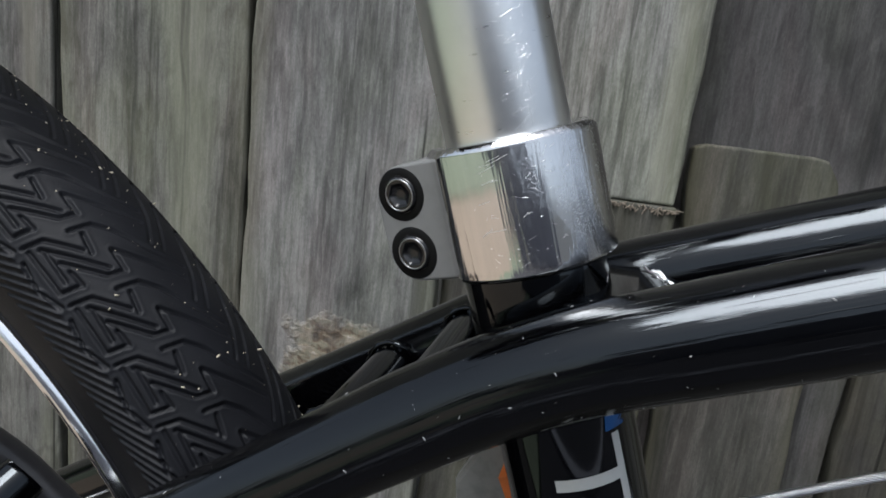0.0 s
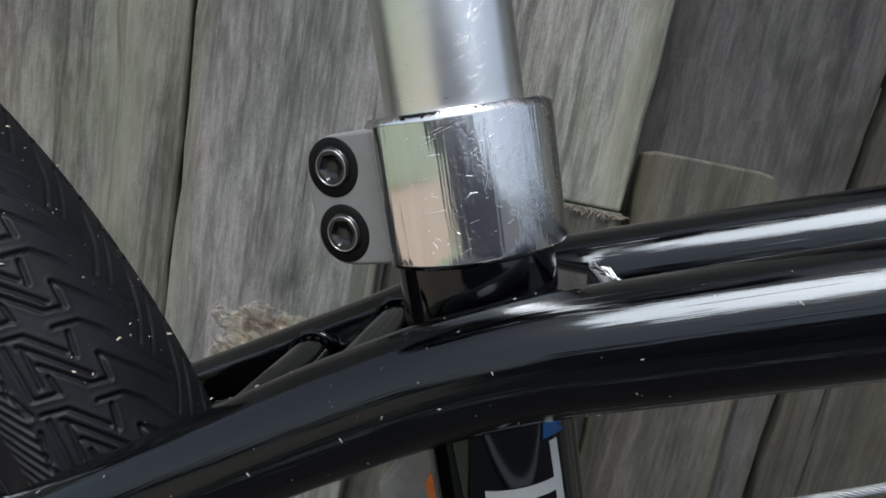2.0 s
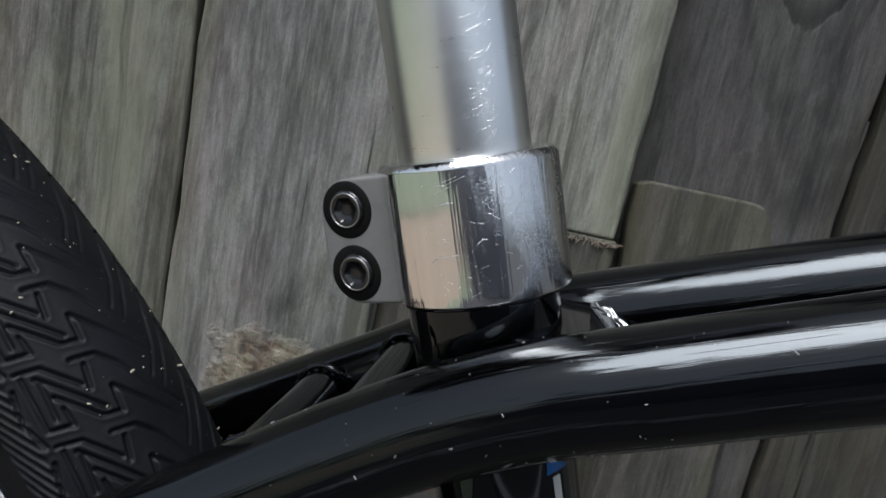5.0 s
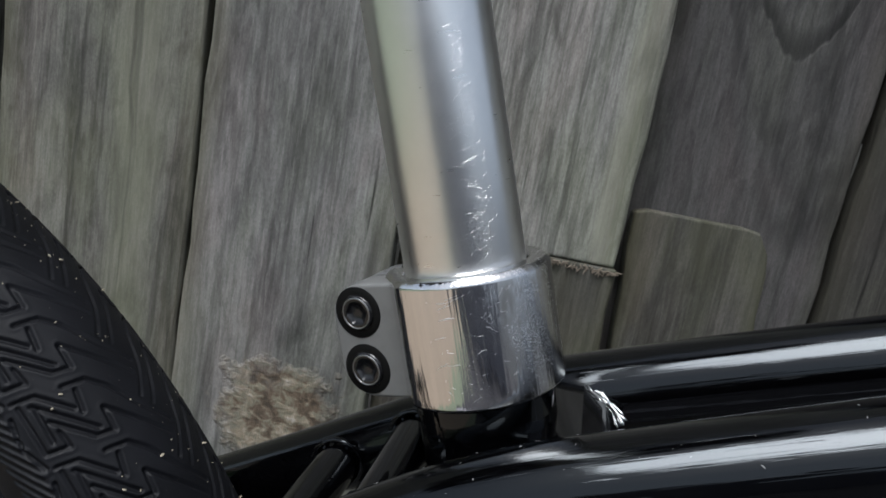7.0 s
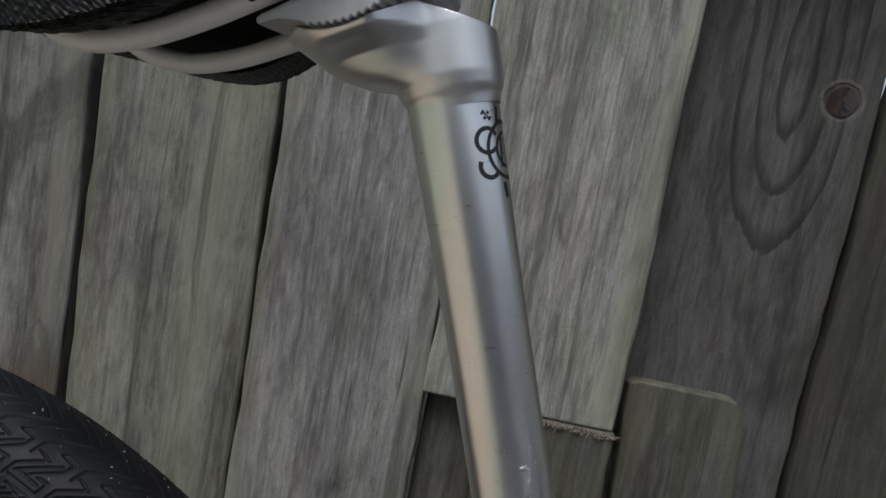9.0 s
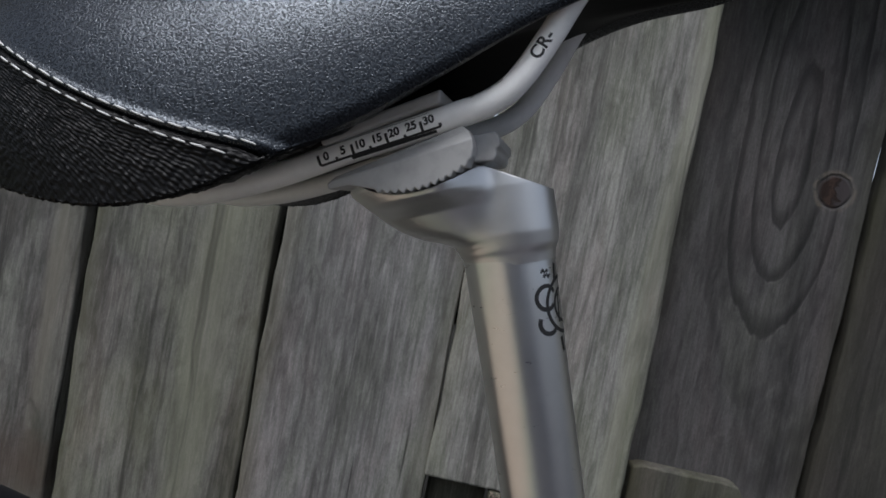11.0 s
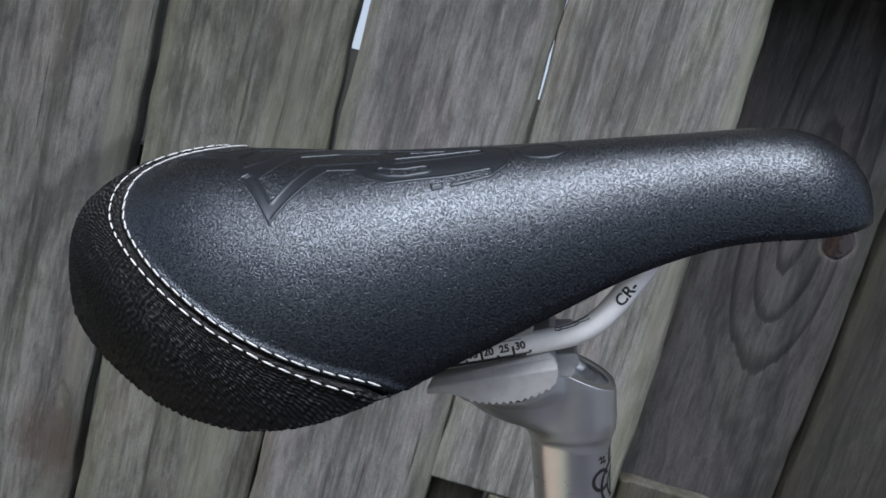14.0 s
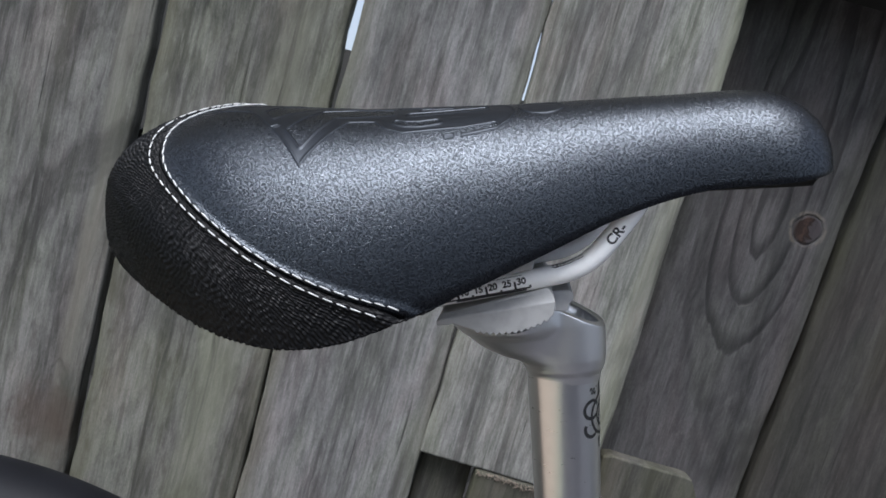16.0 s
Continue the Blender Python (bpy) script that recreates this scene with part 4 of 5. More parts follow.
def saddle_at(f, phi, off=0.0):
    """A point of the saddle's cover: f along the bike, phi 0 at the crown to 90 at the lower edge, 90 to 130 tucked under; negative on the far side."""
    e = close(f)
    mid = 251.5
    t, b, w = mid + (top_raw(f) - mid) * e, mid + (bot_raw(f) - mid) * e, wid_raw(f) * e
    sg, a = (-1.0 if phi >= 0 else 1.0), abs(phi)
    if a <= 90:
        s, c = math.sin(radians(a)), math.cos(radians(a))
        y, z = w * s ** 0.83, b + (t - b) * c ** 0.84
    else:
        q = (a - 90) / 40
        y, z = w * (1 - 0.30 * q * q - 0.02 * q), b - 0.5 * math.sin(q * 2.2) * e + 2.5 * q * q * e
    return Vector((f, S_MID + sg * y, z))


def saddle_normal(f, phi):
    d = 0.8
    a = saddle_at(min(f + d, S_NOSE - 0.01), phi) - saddle_at(max(f - d, S_TAIL + 0.01), phi)
    b = saddle_at(f, phi + 0.8) - saddle_at(f, phi - 0.8)
    n = a.cross(b)
    if n.length < 1e-9:
        return Vector((0, 0, 1))
    n.normalize()
    c = saddle_at(f, phi) - Vector((f * 0.9, 0, 240))
    return n if n.dot(c) > 0 else -n


seam_half = curve([0, 8, 15, 26, 40, 53, 62, 70, 77, 83, 90, 110, 130], [-113, -117, -125, -133.5, -135, -129.5, -118, -101.5, -83, -67.5, -51.5, -38, -32])


def seam(phi):
    return seam_half(abs(phi))


def lifted(f, phi, off):
    return (saddle_at(f, phi) + saddle_normal(f, phi) * off) * MM


PHIS = list(np.linspace(-130, -90, 7)[:-1]) + list(np.linspace(-90, 90, 73)) + list(np.linspace(90, 130, 7)[1:])


def puff(d):
    """The cushioned swell beside the seam, d mm away from it."""
    return -0.9 * math.exp(-(d / 0.8) ** 2) + 0.55 * math.exp(-((d - 3.2) / 2.2) ** 2)


def cover_point(s, phi):
    f0 = seam(phi)
    d = s ** 1.5 * (S_NOSE - 0.02 - f0) if s < 0.9 else (0.9 ** 1.5 + (1 - 0.9 ** 1.5) * (1 - ((1 - s) / 0.1) ** 2.2)) * (S_NOSE - 0.02 - f0)
    return lifted(f0 + d, phi, puff(d))


def panel_point(s, phi):
    f0 = seam(phi)
    d = s ** 1.5 * (f0 - S_TAIL - 0.02) if s < 0.8 else (0.8 ** 1.5 + (1 - 0.8 ** 1.5) * (1 - ((1 - s) / 0.2) ** 2.2)) * (f0 - S_TAIL - 0.02)
    return lifted(f0 - d, phi, puff(d) + 0.3)


saddle = part("saddle", (*grid(cover_point, np.linspace(0, 1, 110), PHIS), LEATHER), bicycle, "black grained leatherette saddle cover")


def knitted_panel(nu=250, nv=640):
    """The rear panel with its rows of small uneven knitted loops."""
    s0, p0 = np.linspace(0, 1, 60), np.array(PHIS)
    base = np.array([[tuple(panel_point(a, p)) for p in p0] for a in s0])
    s1, p1 = np.linspace(0, 1, nu) ** 0.85, np.concatenate([np.linspace(-130, -98, 12)[:-1], np.linspace(-98, 98, nv - 22), np.linspace(98, 130, 12)[1:]])
    mid = np.stack([np.stack([np.interp(s1, s0, base[:, k, c]) for k in range(len(p0))], 1) for c in range(3)], -1)
    P = np.stack([np.stack([np.interp(p1, p0, mid[r, :, c]) for r in range(nu)], 0) for c in range(3)], -1)
    N = np.cross(np.gradient(P, axis=0), np.gradient(P, axis=1))
    N /= np.maximum(np.linalg.norm(N, axis=-1, keepdims=True), 1e-12)
    out = P - np.array((-0.100, 0.0006, 0.240))
    N *= np.sign((N * out).sum(-1, keepdims=True))
    a = np.cumsum(np.linalg.norm(np.diff(P, axis=0, prepend=P[:1]), axis=-1), axis=0) / MM
    q = np.cumsum(np.linalg.norm(np.diff(P, axis=1, prepend=P[:, :1]), axis=-1), axis=1) / MM
    q = q - q[:, q.shape[1] // 2][:, None]
    g = np.random.default_rng(4)
    wob = sum(np.sin(a * w0 + q * w1 + ph) for w0, w1, ph in g.uniform((-0.5, -0.5, 0), (0.5, 0.5, 6.28), (7, 3))) * 0.22
    row = (q + wob) / 2.0
    r = np.floor(row)
    col = (a + wob * 0.7 + 0.9 * (r % 2) + 0.25 * np.sin(r * 2.3)) / 1.9
    c = np.floor(col)
    h = np.modf(np.abs(np.sin(r * 127.1 + c * 311.7) * 43758.5453))[0]
    k = np.modf(np.abs(np.sin(r * 269.5 + c * 183.3) * 24634.6345))[0]
    x, y = col - c - 0.5 + (h - 0.5) * 0.25, row - r - 0.5 + (k - 0.5) * 0.25
    y = y + x * (0.22 - 0.4 * k)
    loop = np.clip(1 - (x / 0.47) ** 2 - (y / 0.43) ** 2, 0, None) ** 0.7 * (0.35 + 0.75 * h)
    fade = np.clip(a / 1.5, 0, 1)
    P = P + N * ((loop - 0.35) * 0.8 * MM * fade)[..., None]
    idx = np.arange(nu * P.shape[1]).reshape(nu, -1)
    F = np.stack([idx[:-1, :-1], idx[1:, :-1], idx[1:, 1:], idx[:-1, 1:]], -1).reshape(-1, 4)
    return P.reshape(-1, 3), F.tolist()


part("rear_panel", (*knitted_panel(), KNIT), saddle, "black knitted fabric rear panel")
part("base", (*grid(lambda s, q: (saddle_at(S_TAIL + 4 + (S_NOSE - S_TAIL - 8) * s, 126 * (1 if q < 0 else -1)) * abs(q) + Vector((S_TAIL + 4 + (S_NOSE - S_TAIL - 8) * s, 0, 243 - 0 * s)) * (1 - abs(q))) * MM, np.linspace(0, 1, 60), np.linspace(-1, 1, 16)), PLASTIC_AND_SHADE), saddle, "black plastic saddle base")


def stitches(dist, lift, pitch, r, gap, slant):
    """One row of stitches, dist mm beside the seam, each lying a little across the row."""
    mid = [lifted(seam(p) + dist, p, lift) for p in np.linspace(-89, 89, 900)]
    out = [lifted(seam(p) + dist + slant, p, lift) for p in np.linspace(-89, 89, 900)]
    pairs, k0, acc = [], 0, 0.0
    for k in range(1, 900):
        acc += (mid[k] - mid[k - 1]).length
        if acc >= pitch * MM:
            a, b = out[k0], mid[k] * 2 - out[k]
            d = (b - a).normalized() * gap * MM
            pairs.append((a + d, b - d))
            k0, acc = k, 0.0
    part("stitching", (*capsules(pairs, r * MM), THREAD), saddle, "row of white stitching")


stitches(3.0, 0.68, 4.2, 0.27, 0.12, 0.28)
stitches(-3.0, 1.15, 4.4, 0.27, 0.42, 0.15)


def plan_to_phi(f, y):
    """The angle at which the cover lies y mm out from its middle line."""
    w = wid_raw(f) * close(f)
    s = min(abs(y) / w, 1.0) ** (1 / 0.83)
    a = math.degrees(math.asin(s))
    return a if y <= 0 else -a


def polygon_distance(X, Y, poly):
    """Signed distance to a closed outline, negative inside."""
    d, inside = np.full(X.shape, 1e9), np.zeros(X.shape, bool)
    for (ax, ay), (bx, by) in zip(poly, poly[1:] + poly[:1]):
        d = np.minimum(d, seg_dist(X, Y, (ax, ay), (bx, by)))
        cross = (ay > Y) != (by > Y)
        inside ^= cross & (X < (bx - ax) * (Y - ay) / (by - ay + 1e-12) + ax)
    return np.where(inside, -d, d)


def seg_dist(x, y, a, b):
    ax, ay = a
    dx, dy = b[0] - ax, b[1] - ay
    t = np.clip(((x - ax) * dx + (y - ay) * dy) / (dx * dx + dy * dy), 0, 1)
    return np.hypot(x - ax - t * dx, y - ay - t * dy)


def round_line(points, r):
    def dist(X, Y):
        return np.min([seg_dist(X, Y, a, b) for a, b in zip(points, points[1:])], axis=0) - r
    return dist


def emboss(field, box, name, step=0.3):
    """A smooth raised shape on the cover: field gives the distance to its outline (mm) over the plan (f, l)."""
    x0, x1, y0, y1 = box
    xs, ys = np.arange(x0, x1, step), np.arange(y0, y1, step)
    X, Y = np.meshgrid(xs, ys, indexing="ij")
    D = field(X, Y)
    keep = D <= 0.5
    cell = keep[:-1, :-1] & keep[1:, :-1] & keep[1:, 1:] & keep[:-1, 1:]
    used, verts, faces = {}, [], []

    def vert(i, j):
        if (i, j) not in used:
            used[i, j] = len(verts)
            x, y = float(X[i, j]), float(Y[i, j])
            rise = float(np.interp(-D[i, j], (-0.5, 0.0, 0.3, 0.55, 0.9, 1.3), (-0.55, -0.1, 0.26, 0.34, 0.12, 0.06)))
            verts.append(lifted(x, plan_to_phi(x, y), rise))
        return used[i, j]
    for i, j in zip(*np.nonzero(cell)):
        faces.append((vert(i, j), vert(i + 1, j), vert(i + 1, j + 1), vert(i, j + 1)))
    part(name, (verts, faces, SMOOTH), saddle, "smooth embossed shape")


BAND = [(-121.5, -23), (-106.5, -24.3), (-95.4, -36), (-93.6, -34.2), (-95.4, -36.2), (-82.6, -49.2), (-74.6, -36.6), (-70, -29.3), (-61.5, -28.4), (-57.5, -32.3), (-51, -33.8),
        (-42, -31.4), (-32, -28.9), (-20.6, -25.2), (-20.0, -26.6), (-32.0, -30.4), (-32.2, -32.2), (-20, -27.9), (-15.4, -23.6), (-13.4, -18.4), (-14.6, -13.4), (-18.5, -10.6),
        (-30, -9.4), (-48, -8), (-58, -2), (-78, 5), (-86, 6), (-103, -12), (-108, -16.5), (-121, -17)]
HOLES = [[(-89.6, -36.2), (-83.6, -42.8), (-75.6, -25.6), (-56, -22.0), (-56.5, -15), (-70, -14.5), (-81.5, -19.5)],
         [(-101, -23.5), (-96.4, -29.6), (-80, -10), (-72, 1), (-84, -2), (-98, -14)]]
slots = [round_line([(-53.6, -28.0), (-51, -28.6), (-46, -28.1), (-40.4, -26.2)], 1.0), round_line([(-49.6, -21.6), (-36, -18.0), (-24.6, -14.6)], 1.2),
         round_line([(-54, -12), (-43, -12.5)], 1.1), round_line([(-46, -16), (-36, -14.4)], 1.1)]


def zigzag(X, Y):
    d = polygon_distance(X, Y, BAND)
    for hole in HOLES:
        d = np.maximum(d, -polygon_distance(X, Y, hole))
    for slot in slots:
        d = np.maximum(d, -slot(X, Y))
    return d


emboss(zigzag, (-124, -11, -51, 8), "emblem_band")
emboss(lambda X, Y: polygon_distance(X, Y, [(-38.2, -32.0), (-34.2, -30.8), (-33.8, -32.6), (-37.4, -34.0)]), (-40, -32, -36, -29), "emblem_block", 0.3)
emboss(lambda X, Y: (np.hypot((X + 5) / 8.0, (Y + 14.6) / 5.6) - 1) * 5.8, (-15, 5, -22, -7), "emblem_dot")
emboss(lambda X, Y: polygon_distance(X, Y, [(-121, 17), (-108, 16.5), (-86, 9), (-60, 8), (-40, 12), (-20, 14), (-22, 22), (-60, 26), (-84, 44), (-97, 33)]), (-122, -18, 7, 46), "emblem_band", 0.8)

# --- rails
R_SIDE = 25.5
RAILPTS = [(-124, 19, 236), (-112, 22, 220), (-98, 24.5, 212.6), (-80, R_SIDE, 211.4), (-60, R_SIDE, 212.6), (-40, R_SIDE, 214.8), (-20, R_SIDE, 216.8), (-6, R_SIDE, 218.4),
           (3, R_SIDE - 0.2, 220.2), (11, R_SIDE - 0.8, 224.6), (20.5, R_SIDE - 2.2, 234.5), (30, R_SIDE - 4.5, 246), (40, R_SIDE - 8, 255)]
RAILPTS = [(f, y, u - droop(f) * (0.7 if f < -90 else 1.0)) for f, y, u in RAILPTS]
for s in (-1, 1):
    rail = part("rail", (*tube(spline([mm(f, y * s, u) for f, y, u in RAILPTS], 8), 3.6 * MM, 24), WHITE), saddle, "white painted steel saddle rail")


def text_mesh(txt, size):
    cu = bpy.data.curves.new("text", 'FONT')
    cu.body, cu.size, cu.align_x, cu.align_y = txt, size, 'CENTER', 'CENTER'
    cu.offset = 0.13
    ob = bpy.data.objects.new("text", cu)
    scene.collection.objects.link(ob)
    dg = bpy.context.evaluated_depsgraph_get()
    me = bpy.data.meshes.new_from_object(ob.evaluated_get(dg))
    bm = bmesh.new()
    bm.from_mesh(me)
    for _ in range(4):
        bmesh.ops.triangulate(bm, faces=bm.faces)
        long_edges = [e for e in bm.edges if e.calc_length() > 0.7]
        if not long_edges:
            break
        bmesh.ops.subdivide_edges(bm, edges=long_edges, cuts=1)
    bmesh.ops.triangulate(bm, faces=bm.faces)
    bm.verts.index_update()
    out = [Vector((v.co.x, v.co.y)) for v in bm.verts], [tuple(v.index for v in f.verts) for f in bm.faces]
    bm.free()
    bpy.data.objects.remove(ob)
    return out


near_rail = spline([mm(f, -y, u) for f, y, u in RAILPTS], 24)


RAIL_S = [0.0]
for p0, p1 in zip(near_rail, near_rail[1:]):
    RAIL_S.append(RAIL_S[-1] + (p1 - p0).length / MM)


def rail_s(f):
    i = min(range(len(near_rail)), key=lambda k: abs(near_rail[k].x - f * MM))
    return RAIL_S[i]


def on_rail(s, y, lift=3.66):
    """On the near rail's outer face: s mm along it, y mm up round it from its outermost line."""
    i = max(1, min(int(np.searchsorted(RAIL_S, s)), len(near_rail) - 2))
    t = (near_rail[i + 1] - near_rail[i - 1]).normalized()
    p = near_rail[i] + t * (s - RAIL_S[i]) * MM
    out = Vector((0, -1, 0))
    up = t.cross(out)
    if up.z < 0:
        up = -up
    w = y / 3.6
    return p + (out * math.cos(w) + up * math.sin(w)) * lift * MM


def print_on_rail(txt, s0, y, size, name="rail_print"):
    vs, fs = text_mesh(txt, size)
    part(name, ([on_rail(s0 + v.x, y + v.y - (0.022 * max(0.0, S0 + 34 - s0 - v.x))) for v in vs], fs, INK, False), saddle, "printed black figures")


S0, STEP = rail_s(-46.0), 5.0
for i, txt in enumerate(("0", "5", "10", "15", "20", "25", "30")):
    print_on_rail(txt, S0 + 2.3 + i * STEP, 0.75, 3.15)
for i in range(8):
    q = S0 + i * STEP
    lo, hi = (-2.0, 1.0) if i % 2 == 0 else (-2.0, -1.0)
    surface_strip([(q, lo + (hi - lo) * k / 6) for k in range(7)], 0.8, on_rail, "scale_tick", INK, saddle)
surface_strip([(S0 + k * 0.5, -2.0) for k in range(71)], 0.7, on_rail, "scale_line", INK, saddle)
surface_strip([(S0 + 9 + k * 0.5, -2.7 - 0.006 * k) for k in range(50)], 1.1, on_rail, "scale_line", INK, saddle)
surface_strip([(S0 + k * 0.5, 2.9) for k in range(67)], 0.22, on_rail, "scale_line", INK, saddle)
scar = random.Random(2)
surface_strip([(rail_s(-3.0) + k * 0.6, 4.1 + scar.uniform(-0.25, 0.25)) for k in range(22)], 1.7, on_rail, "chipped_paint", PLASTIC_AND_SHADE, saddle, "dark chipped paint on the rail")
print_on_rail("CR-", rail_s(18.6), 0.1, 4.9)

# --- rear wheel
WC = Vector((-315, 2.5, -108.5))
W_R, W_T = 228.0, 26.0
wheel = new("rear_wheel")
wheel.parent = bicycle
PITCH = 17.7
# grooves of one repeat of the tread: across the tyre from its middle line, along it
GROOVES = [[(-26.4, 0), (-21.8, -1.3), (-16.6, -8.6)], [(-14.3, -4.8), (-15.6, -10.2)], [(-16.3, -2.7), (-11.3, -3.9), (-8, -7.7), (-3.4, -16), (2, -23)],
           [(-25.8, -1.4), (-26.4, -14.1), (-22.1, -15.2)], [(-23.1, -3.9), (-23.9, -12.7)], [(-23.6, -2.8), (-14.6, -15.3)], [(-22.3, -8.1), (-16.1, -16.5), (-12.8, -17.4)],
           [(-21.7, -11.1), (-21.6, -15.6)], [(-11.5, -11.6), (-12.2, -17.8)], [(-11.5, -11.6), (-6, -18.5), (0, -26)], [(-28.2, -3), (-30, -10), (-28, -17)]]


def tread(x, y):
    """Depth of the tread's grooves (mm), x across the tyre from near to far, y along it."""
    d = np.full_like(x, 99.0)
    for k in (-1, 0, 1, 2):
        yy = (y % PITCH) - k * PITCH
        for line in GROOVES:
            for a, b in zip(line, line[1:]):
                d = np.minimum(d, seg_dist(x, yy, a, b))
                d = np.minimum(d, seg_dist(-x, (yy + PITCH / 2 + PITCH / 2 * (k > 0) * 0), a, b))
    fade = np.clip((9 - np.abs(x) * 0) / 9, 0.25, 1) * np.clip((np.abs(x) + 2) / 9, 0.3, 1)
    h = -0.85 * np.exp(-(d / 0.42) ** 4) * fade + 0.12 * np.exp(-((d - 0.9) / 0.4) ** 2) * fade
    ax = np.abs(x)
    q = (y - 1.15 * ax) % (PITCH / 5)
    ridge = np.exp(-((q - PITCH / 10) / 0.55) ** 2)
    side = np.clip((ax - 28.5) / 1.0, 0, 1) * np.clip((41.0 - ax) / 1.0, 0, 1)
    return h + 0.85 * ridge * side


def tyre_mesh(a0, a1, na, x0, x1, nx, carve):
    th = np.radians(np.linspace(a0, a1, na))[:, None]
    xs = np.linspace(x0, x1, nx)[None, :]
    R = np.full((na, nx), W_T)
    if carve:
        R = R + tread(np.broadcast_to(xs, R.shape), np.broadcast_to(th * (W_R + W_T), R.shape))
    psi = xs / W_T + 0 * th
    edge = math.radians(64)
    p = np.clip(psi, -edge, edge)
    rho, lat = W_R + R * np.cos(p), R * np.sin(p)
    q = np.clip((np.abs(psi) - edge) / (math.radians(128) - edge), 0, 1)
    side = np.abs(psi) > edge
    e_r, e_l = W_R + W_T * math.cos(edge), W_T * math.sin(edge)
    up = R - W_T
    rho = np.where(side, (1 - q) ** 2 * e_r + 2 * q * (1 - q) * 229.0 + q * q * 213.5 + up * 0.35, rho)
    lat = np.where(side, np.sign(psi) * ((1 - q) ** 2 * e_l + 2 * q * (1 - q) * 25.0 + q * q * 13.6 + up * 0.9), lat)
    V = np.stack([WC.x + rho * np.cos(th), WC.y + lat + 0 * th, WC.z + rho * np.sin(th)], -1).reshape(-1, 3) * MM
    idx = np.arange(na * nx).reshape(na, nx)
    F = np.stack([idx[:-1, :-1], idx[1:, :-1], idx[1:, 1:], idx[:-1, 1:]], -1).reshape(-1, 4)
    me = bpy.data.meshes.new("tyre")
    me.from_pydata(V, [], F.tolist())
    me.materials.append(RUBBER)
    me.polygons.foreach_set("use_smooth", [True] * len(me.polygons))
    return me


tyre = part("tyre", tyre_mesh(4, 60, 620, -58, 58, 300, True), wheel, "black rubber tyre with a zigzag tread")
part("tyre_rest", tyre_mesh(60, 364, 260, -58, 58, 40, False), wheel)


def hoop(prof, mat, name, label):
    th = np.radians(np.linspace(0, 360, 181))[:-1]
    verts, faces = [], []
    m = len(prof)
    for t in th:
        for r, l in prof:
            verts.append(mm(WC.x + r * math.cos(t), WC.y + l, WC.z + r * math.sin(t)))
    n = len(th)
    for i in range(n):
        for k in range(m):
            k2 = (k + 1) % m
            i2 = (i + 1) % n
            faces.append((i * m + k, i2 * m + k, i2 * m + k2, i * m + k2))
    return part(name, (verts, faces, mat), wheel, label)


hoop([(216, -9), (214, -11.5), (212.5, -13.2), (211, -14.4), (209.8, -14.8), (208.8, -14.2), (208.2, -12.5), (207.8, -6), (207.6, 0), (207.8, 6), (208.2, 12), (210.5, 13.7), (213.5, 12.6), (216, 11), (211, 0)], CHROME, "rim", "shiny chrome rim")
hoop([(218, -17), (215, -15.5), (213.4, -13.4), (217, -12)], RUBBER, "tyre_bead", "black tyre bead")
# --- brake and cable
cable_pts = [mm(14, -5, -62.6), mm(34, -5, -58.9), mm(59, -5, -54.4), mm(120, -5, -43.5), mm(300, -4, -11)]
cpath = spline(cable_pts, 90)
part("brake_cable", (*tube(cpath, 0.62 * MM, 12), CABLE), bicycle, "braided silver brake cable")
frs = frames_along(cpath)
for k in range(7):
    strand = [p + (a * math.cos(i * 0.36 + k * 0.898) + b * math.sin(i * 0.36 + k * 0.898)) * 0.62 * MM for i, (p, t, a, b) in enumerate(frs)]
    part("cable_strand", (*tube(strand, 0.29 * MM, 6, False), CABLE), bicycle)
caliper = part("brake_arm", (*tube(spline([mm(-150, -40, -78), mm(-140, -47, -60), mm(-128, -46, -42), mm(-122, -38, -34), mm(-118, -30, -30)], 8), lambda q: (7.5 - 2.0 * q) * MM, 20), PAINT), bicycle, "black curved brake arm by the rim")
pad = part("brake_pad", (*tube(spline([mm(-137, -24, -22), mm(-131, -20, -34), mm(-121, -18, -52)], 8), lambda q: 4.5 * MM, 14), BLACK), caliper, "black rubber brake pad")
lever = part("brake_lever", prism([(-34, -62), (-24, -52), (-14, -50), (-13, -58), (-19, -64), (-24, -80), (-38, -82)], 14, 20, GREYPART, "brake_lever"), bicycle, "grey metal brake link behind the seat tube")
bevelled(lever, 0.0012, 2)
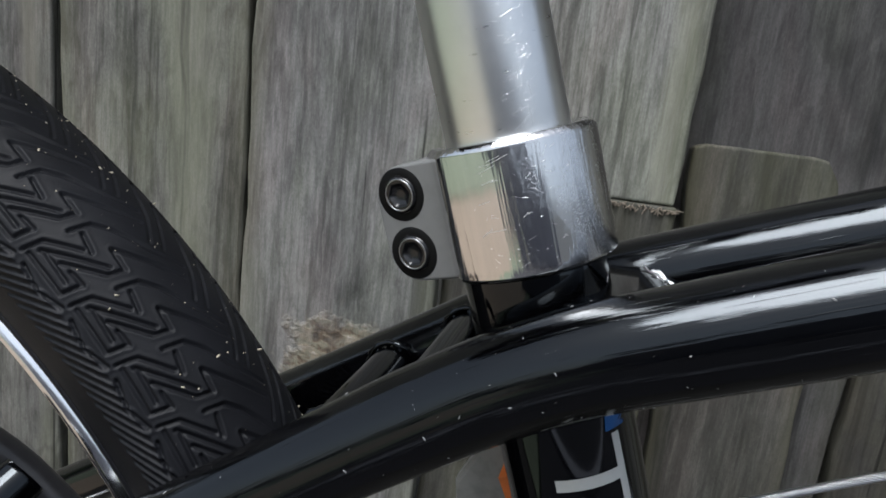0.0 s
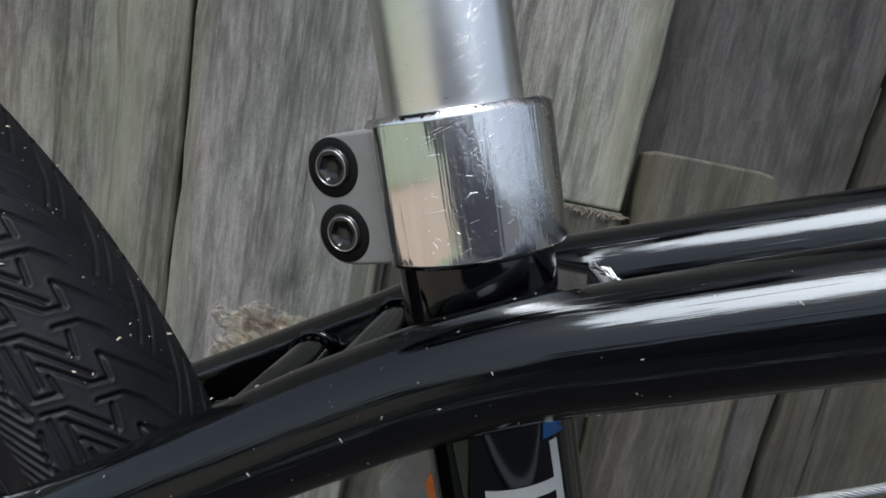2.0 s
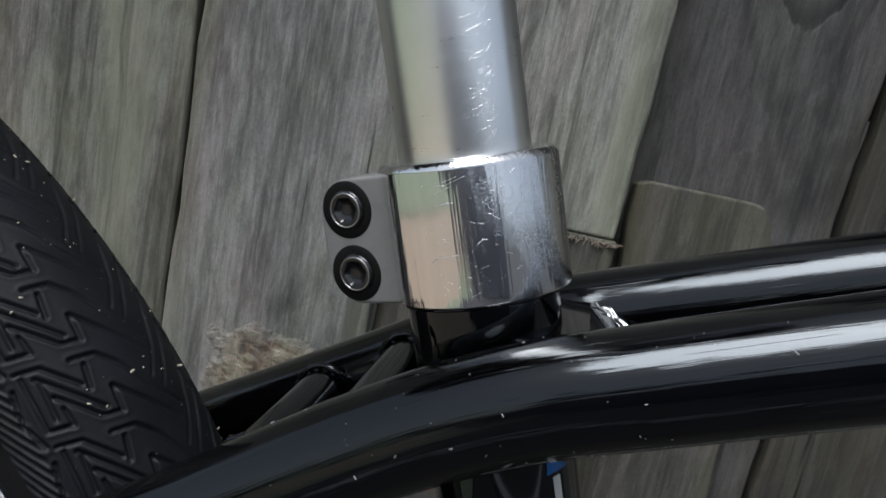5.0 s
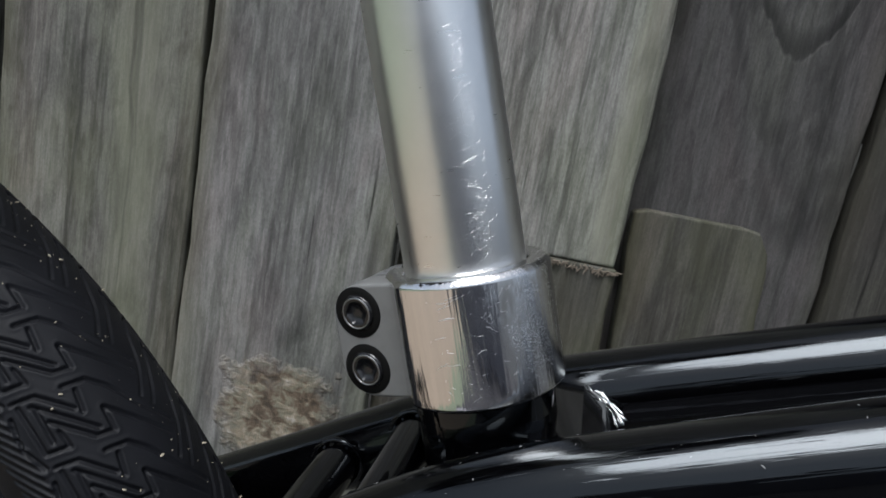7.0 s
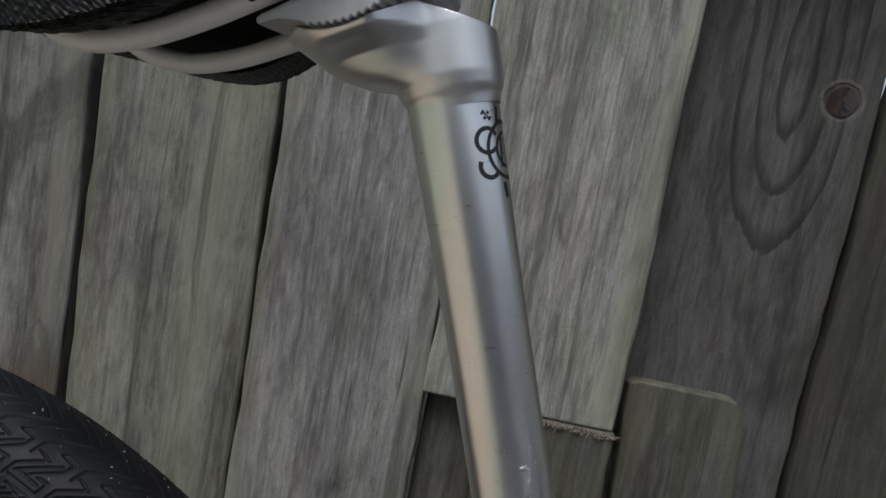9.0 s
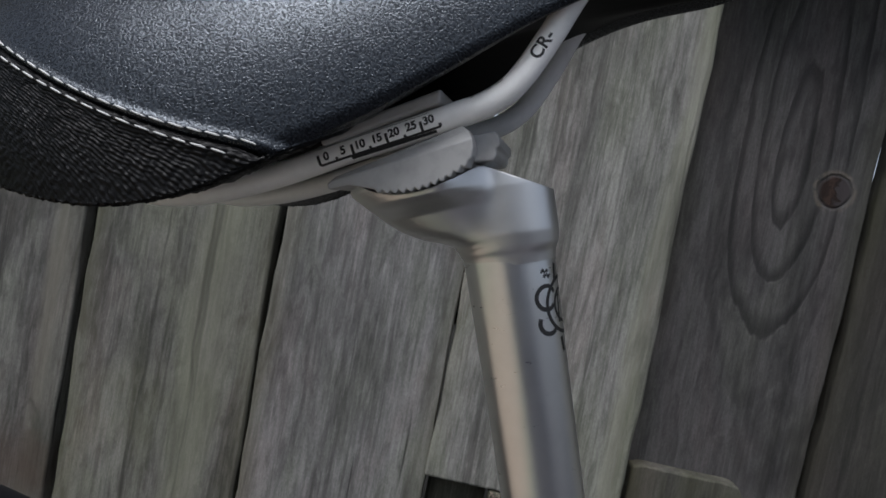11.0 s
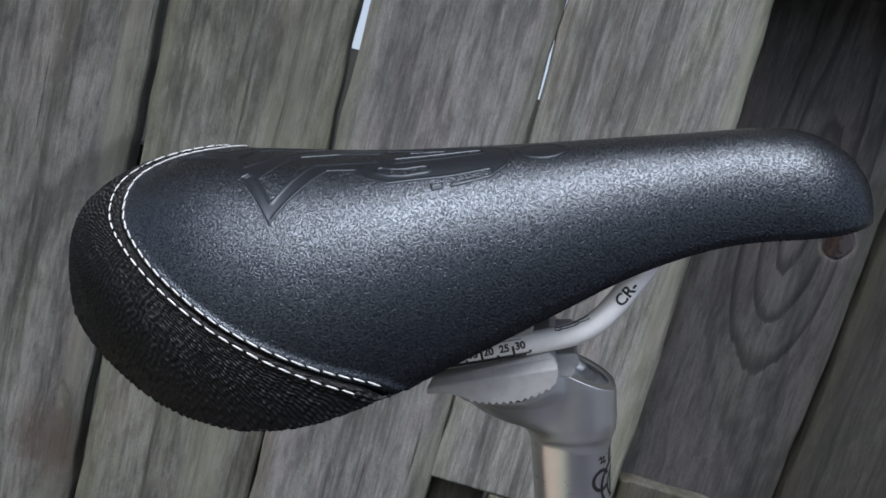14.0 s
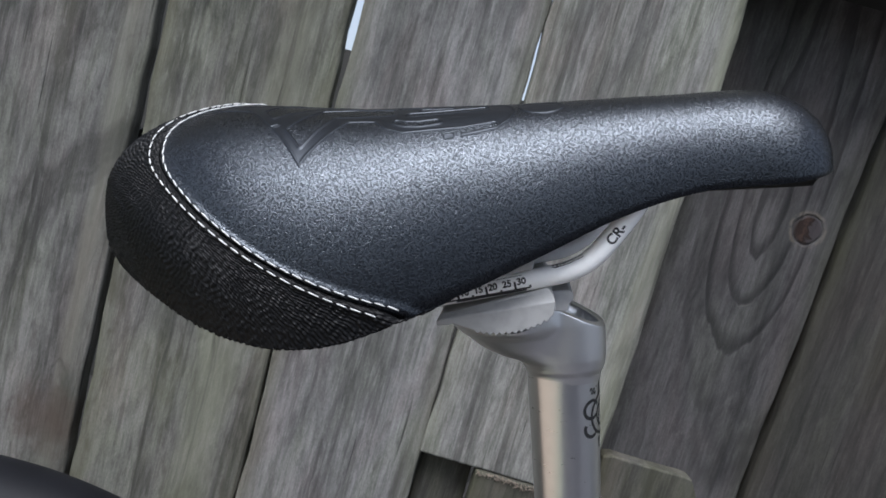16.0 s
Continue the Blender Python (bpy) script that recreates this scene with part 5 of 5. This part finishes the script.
part("link_bolt", (*tube([mm(-14, 6, -52.5), mm(-14, 18, -52.5)], 3.2 * MM, 18), CABLE), lever, "silver link bolt")
part("link_block", prism([(-19, -56), (-9, -55), (-9, -63), (-18, -64)], 4, 16, ORANGE, "link_block"), lever, "orange plastic block")

rnd = random.Random(11)
specks = []
for i in range(190):
    th, x = radians(rnd.uniform(12, 58)), rnd.gauss(2, 12)
    x = max(-30.0, min(24.0, x))
    r = W_T + 0.1
    rho = W_R + r * math.cos(x / W_T)
    p = mm(WC.x + rho * math.cos(th), WC.y + r * math.sin(x / W_T), WC.z + rho * math.sin(th))
    q = rnd.random() ** 4
    d = Vector((rnd.gauss(0, 1), rnd.gauss(0, 1), rnd.gauss(0, 1))).normalized() * (0.2 + 1.1 * q) * MM
    specks.append((p, p + d, (0.09 + 0.24 * q) * MM))
allv, allf = [], []
for p, q, r in specks:
    v, f = capsules([(p, q)], r, 5)
    allf += [tuple(k + len(allv) for k in face) for face in f]
    allv += v
tagged(part("grit", (allv, allf, GRIT), wheel, "pale grit stuck to the tread"), kind="stuff")

tube_path = spline([mm(250, -16, -3.2), mm(120, -20, -11.2), mm(60, -22.4, -14.9), mm(30, -23.6, -16.9), mm(12, -24.2, -18.3), mm(-4, -25, -21.0), mm(-20, -26.2, -25.1), mm(-40, -29.5, -30.7), mm(-75, -36, -40.7)], 12)
allv, allf = [], []
tfr = frames_along(tube_path)
for i in range(130):
    p, t, a, b = tfr[rnd.randrange(20, len(tfr) - 1)]
    w = rnd.uniform(0, 6.283)
    d = a * math.cos(w) + b * math.sin(w)
    c = p + t * rnd.uniform(-2, 2) * MM + d * (TUBE_R - 0.4) * MM
    q = rnd.random() ** 3
    e = (t * rnd.gauss(0, 1) + d.cross(t) * rnd.gauss(0, 1)).normalized() * (0.15 + 0.9 * q) * MM
    v, f = capsules([(c, c + e)], (0.05 + 0.08 * q) * MM, 5)
    allf += [tuple(k + len(allv) for k in face) for face in f]
    allv += v
tagged(part("dust", (allv, allf, DUST), bicycle, "pale dust specks on the black tube"), kind="stuff")
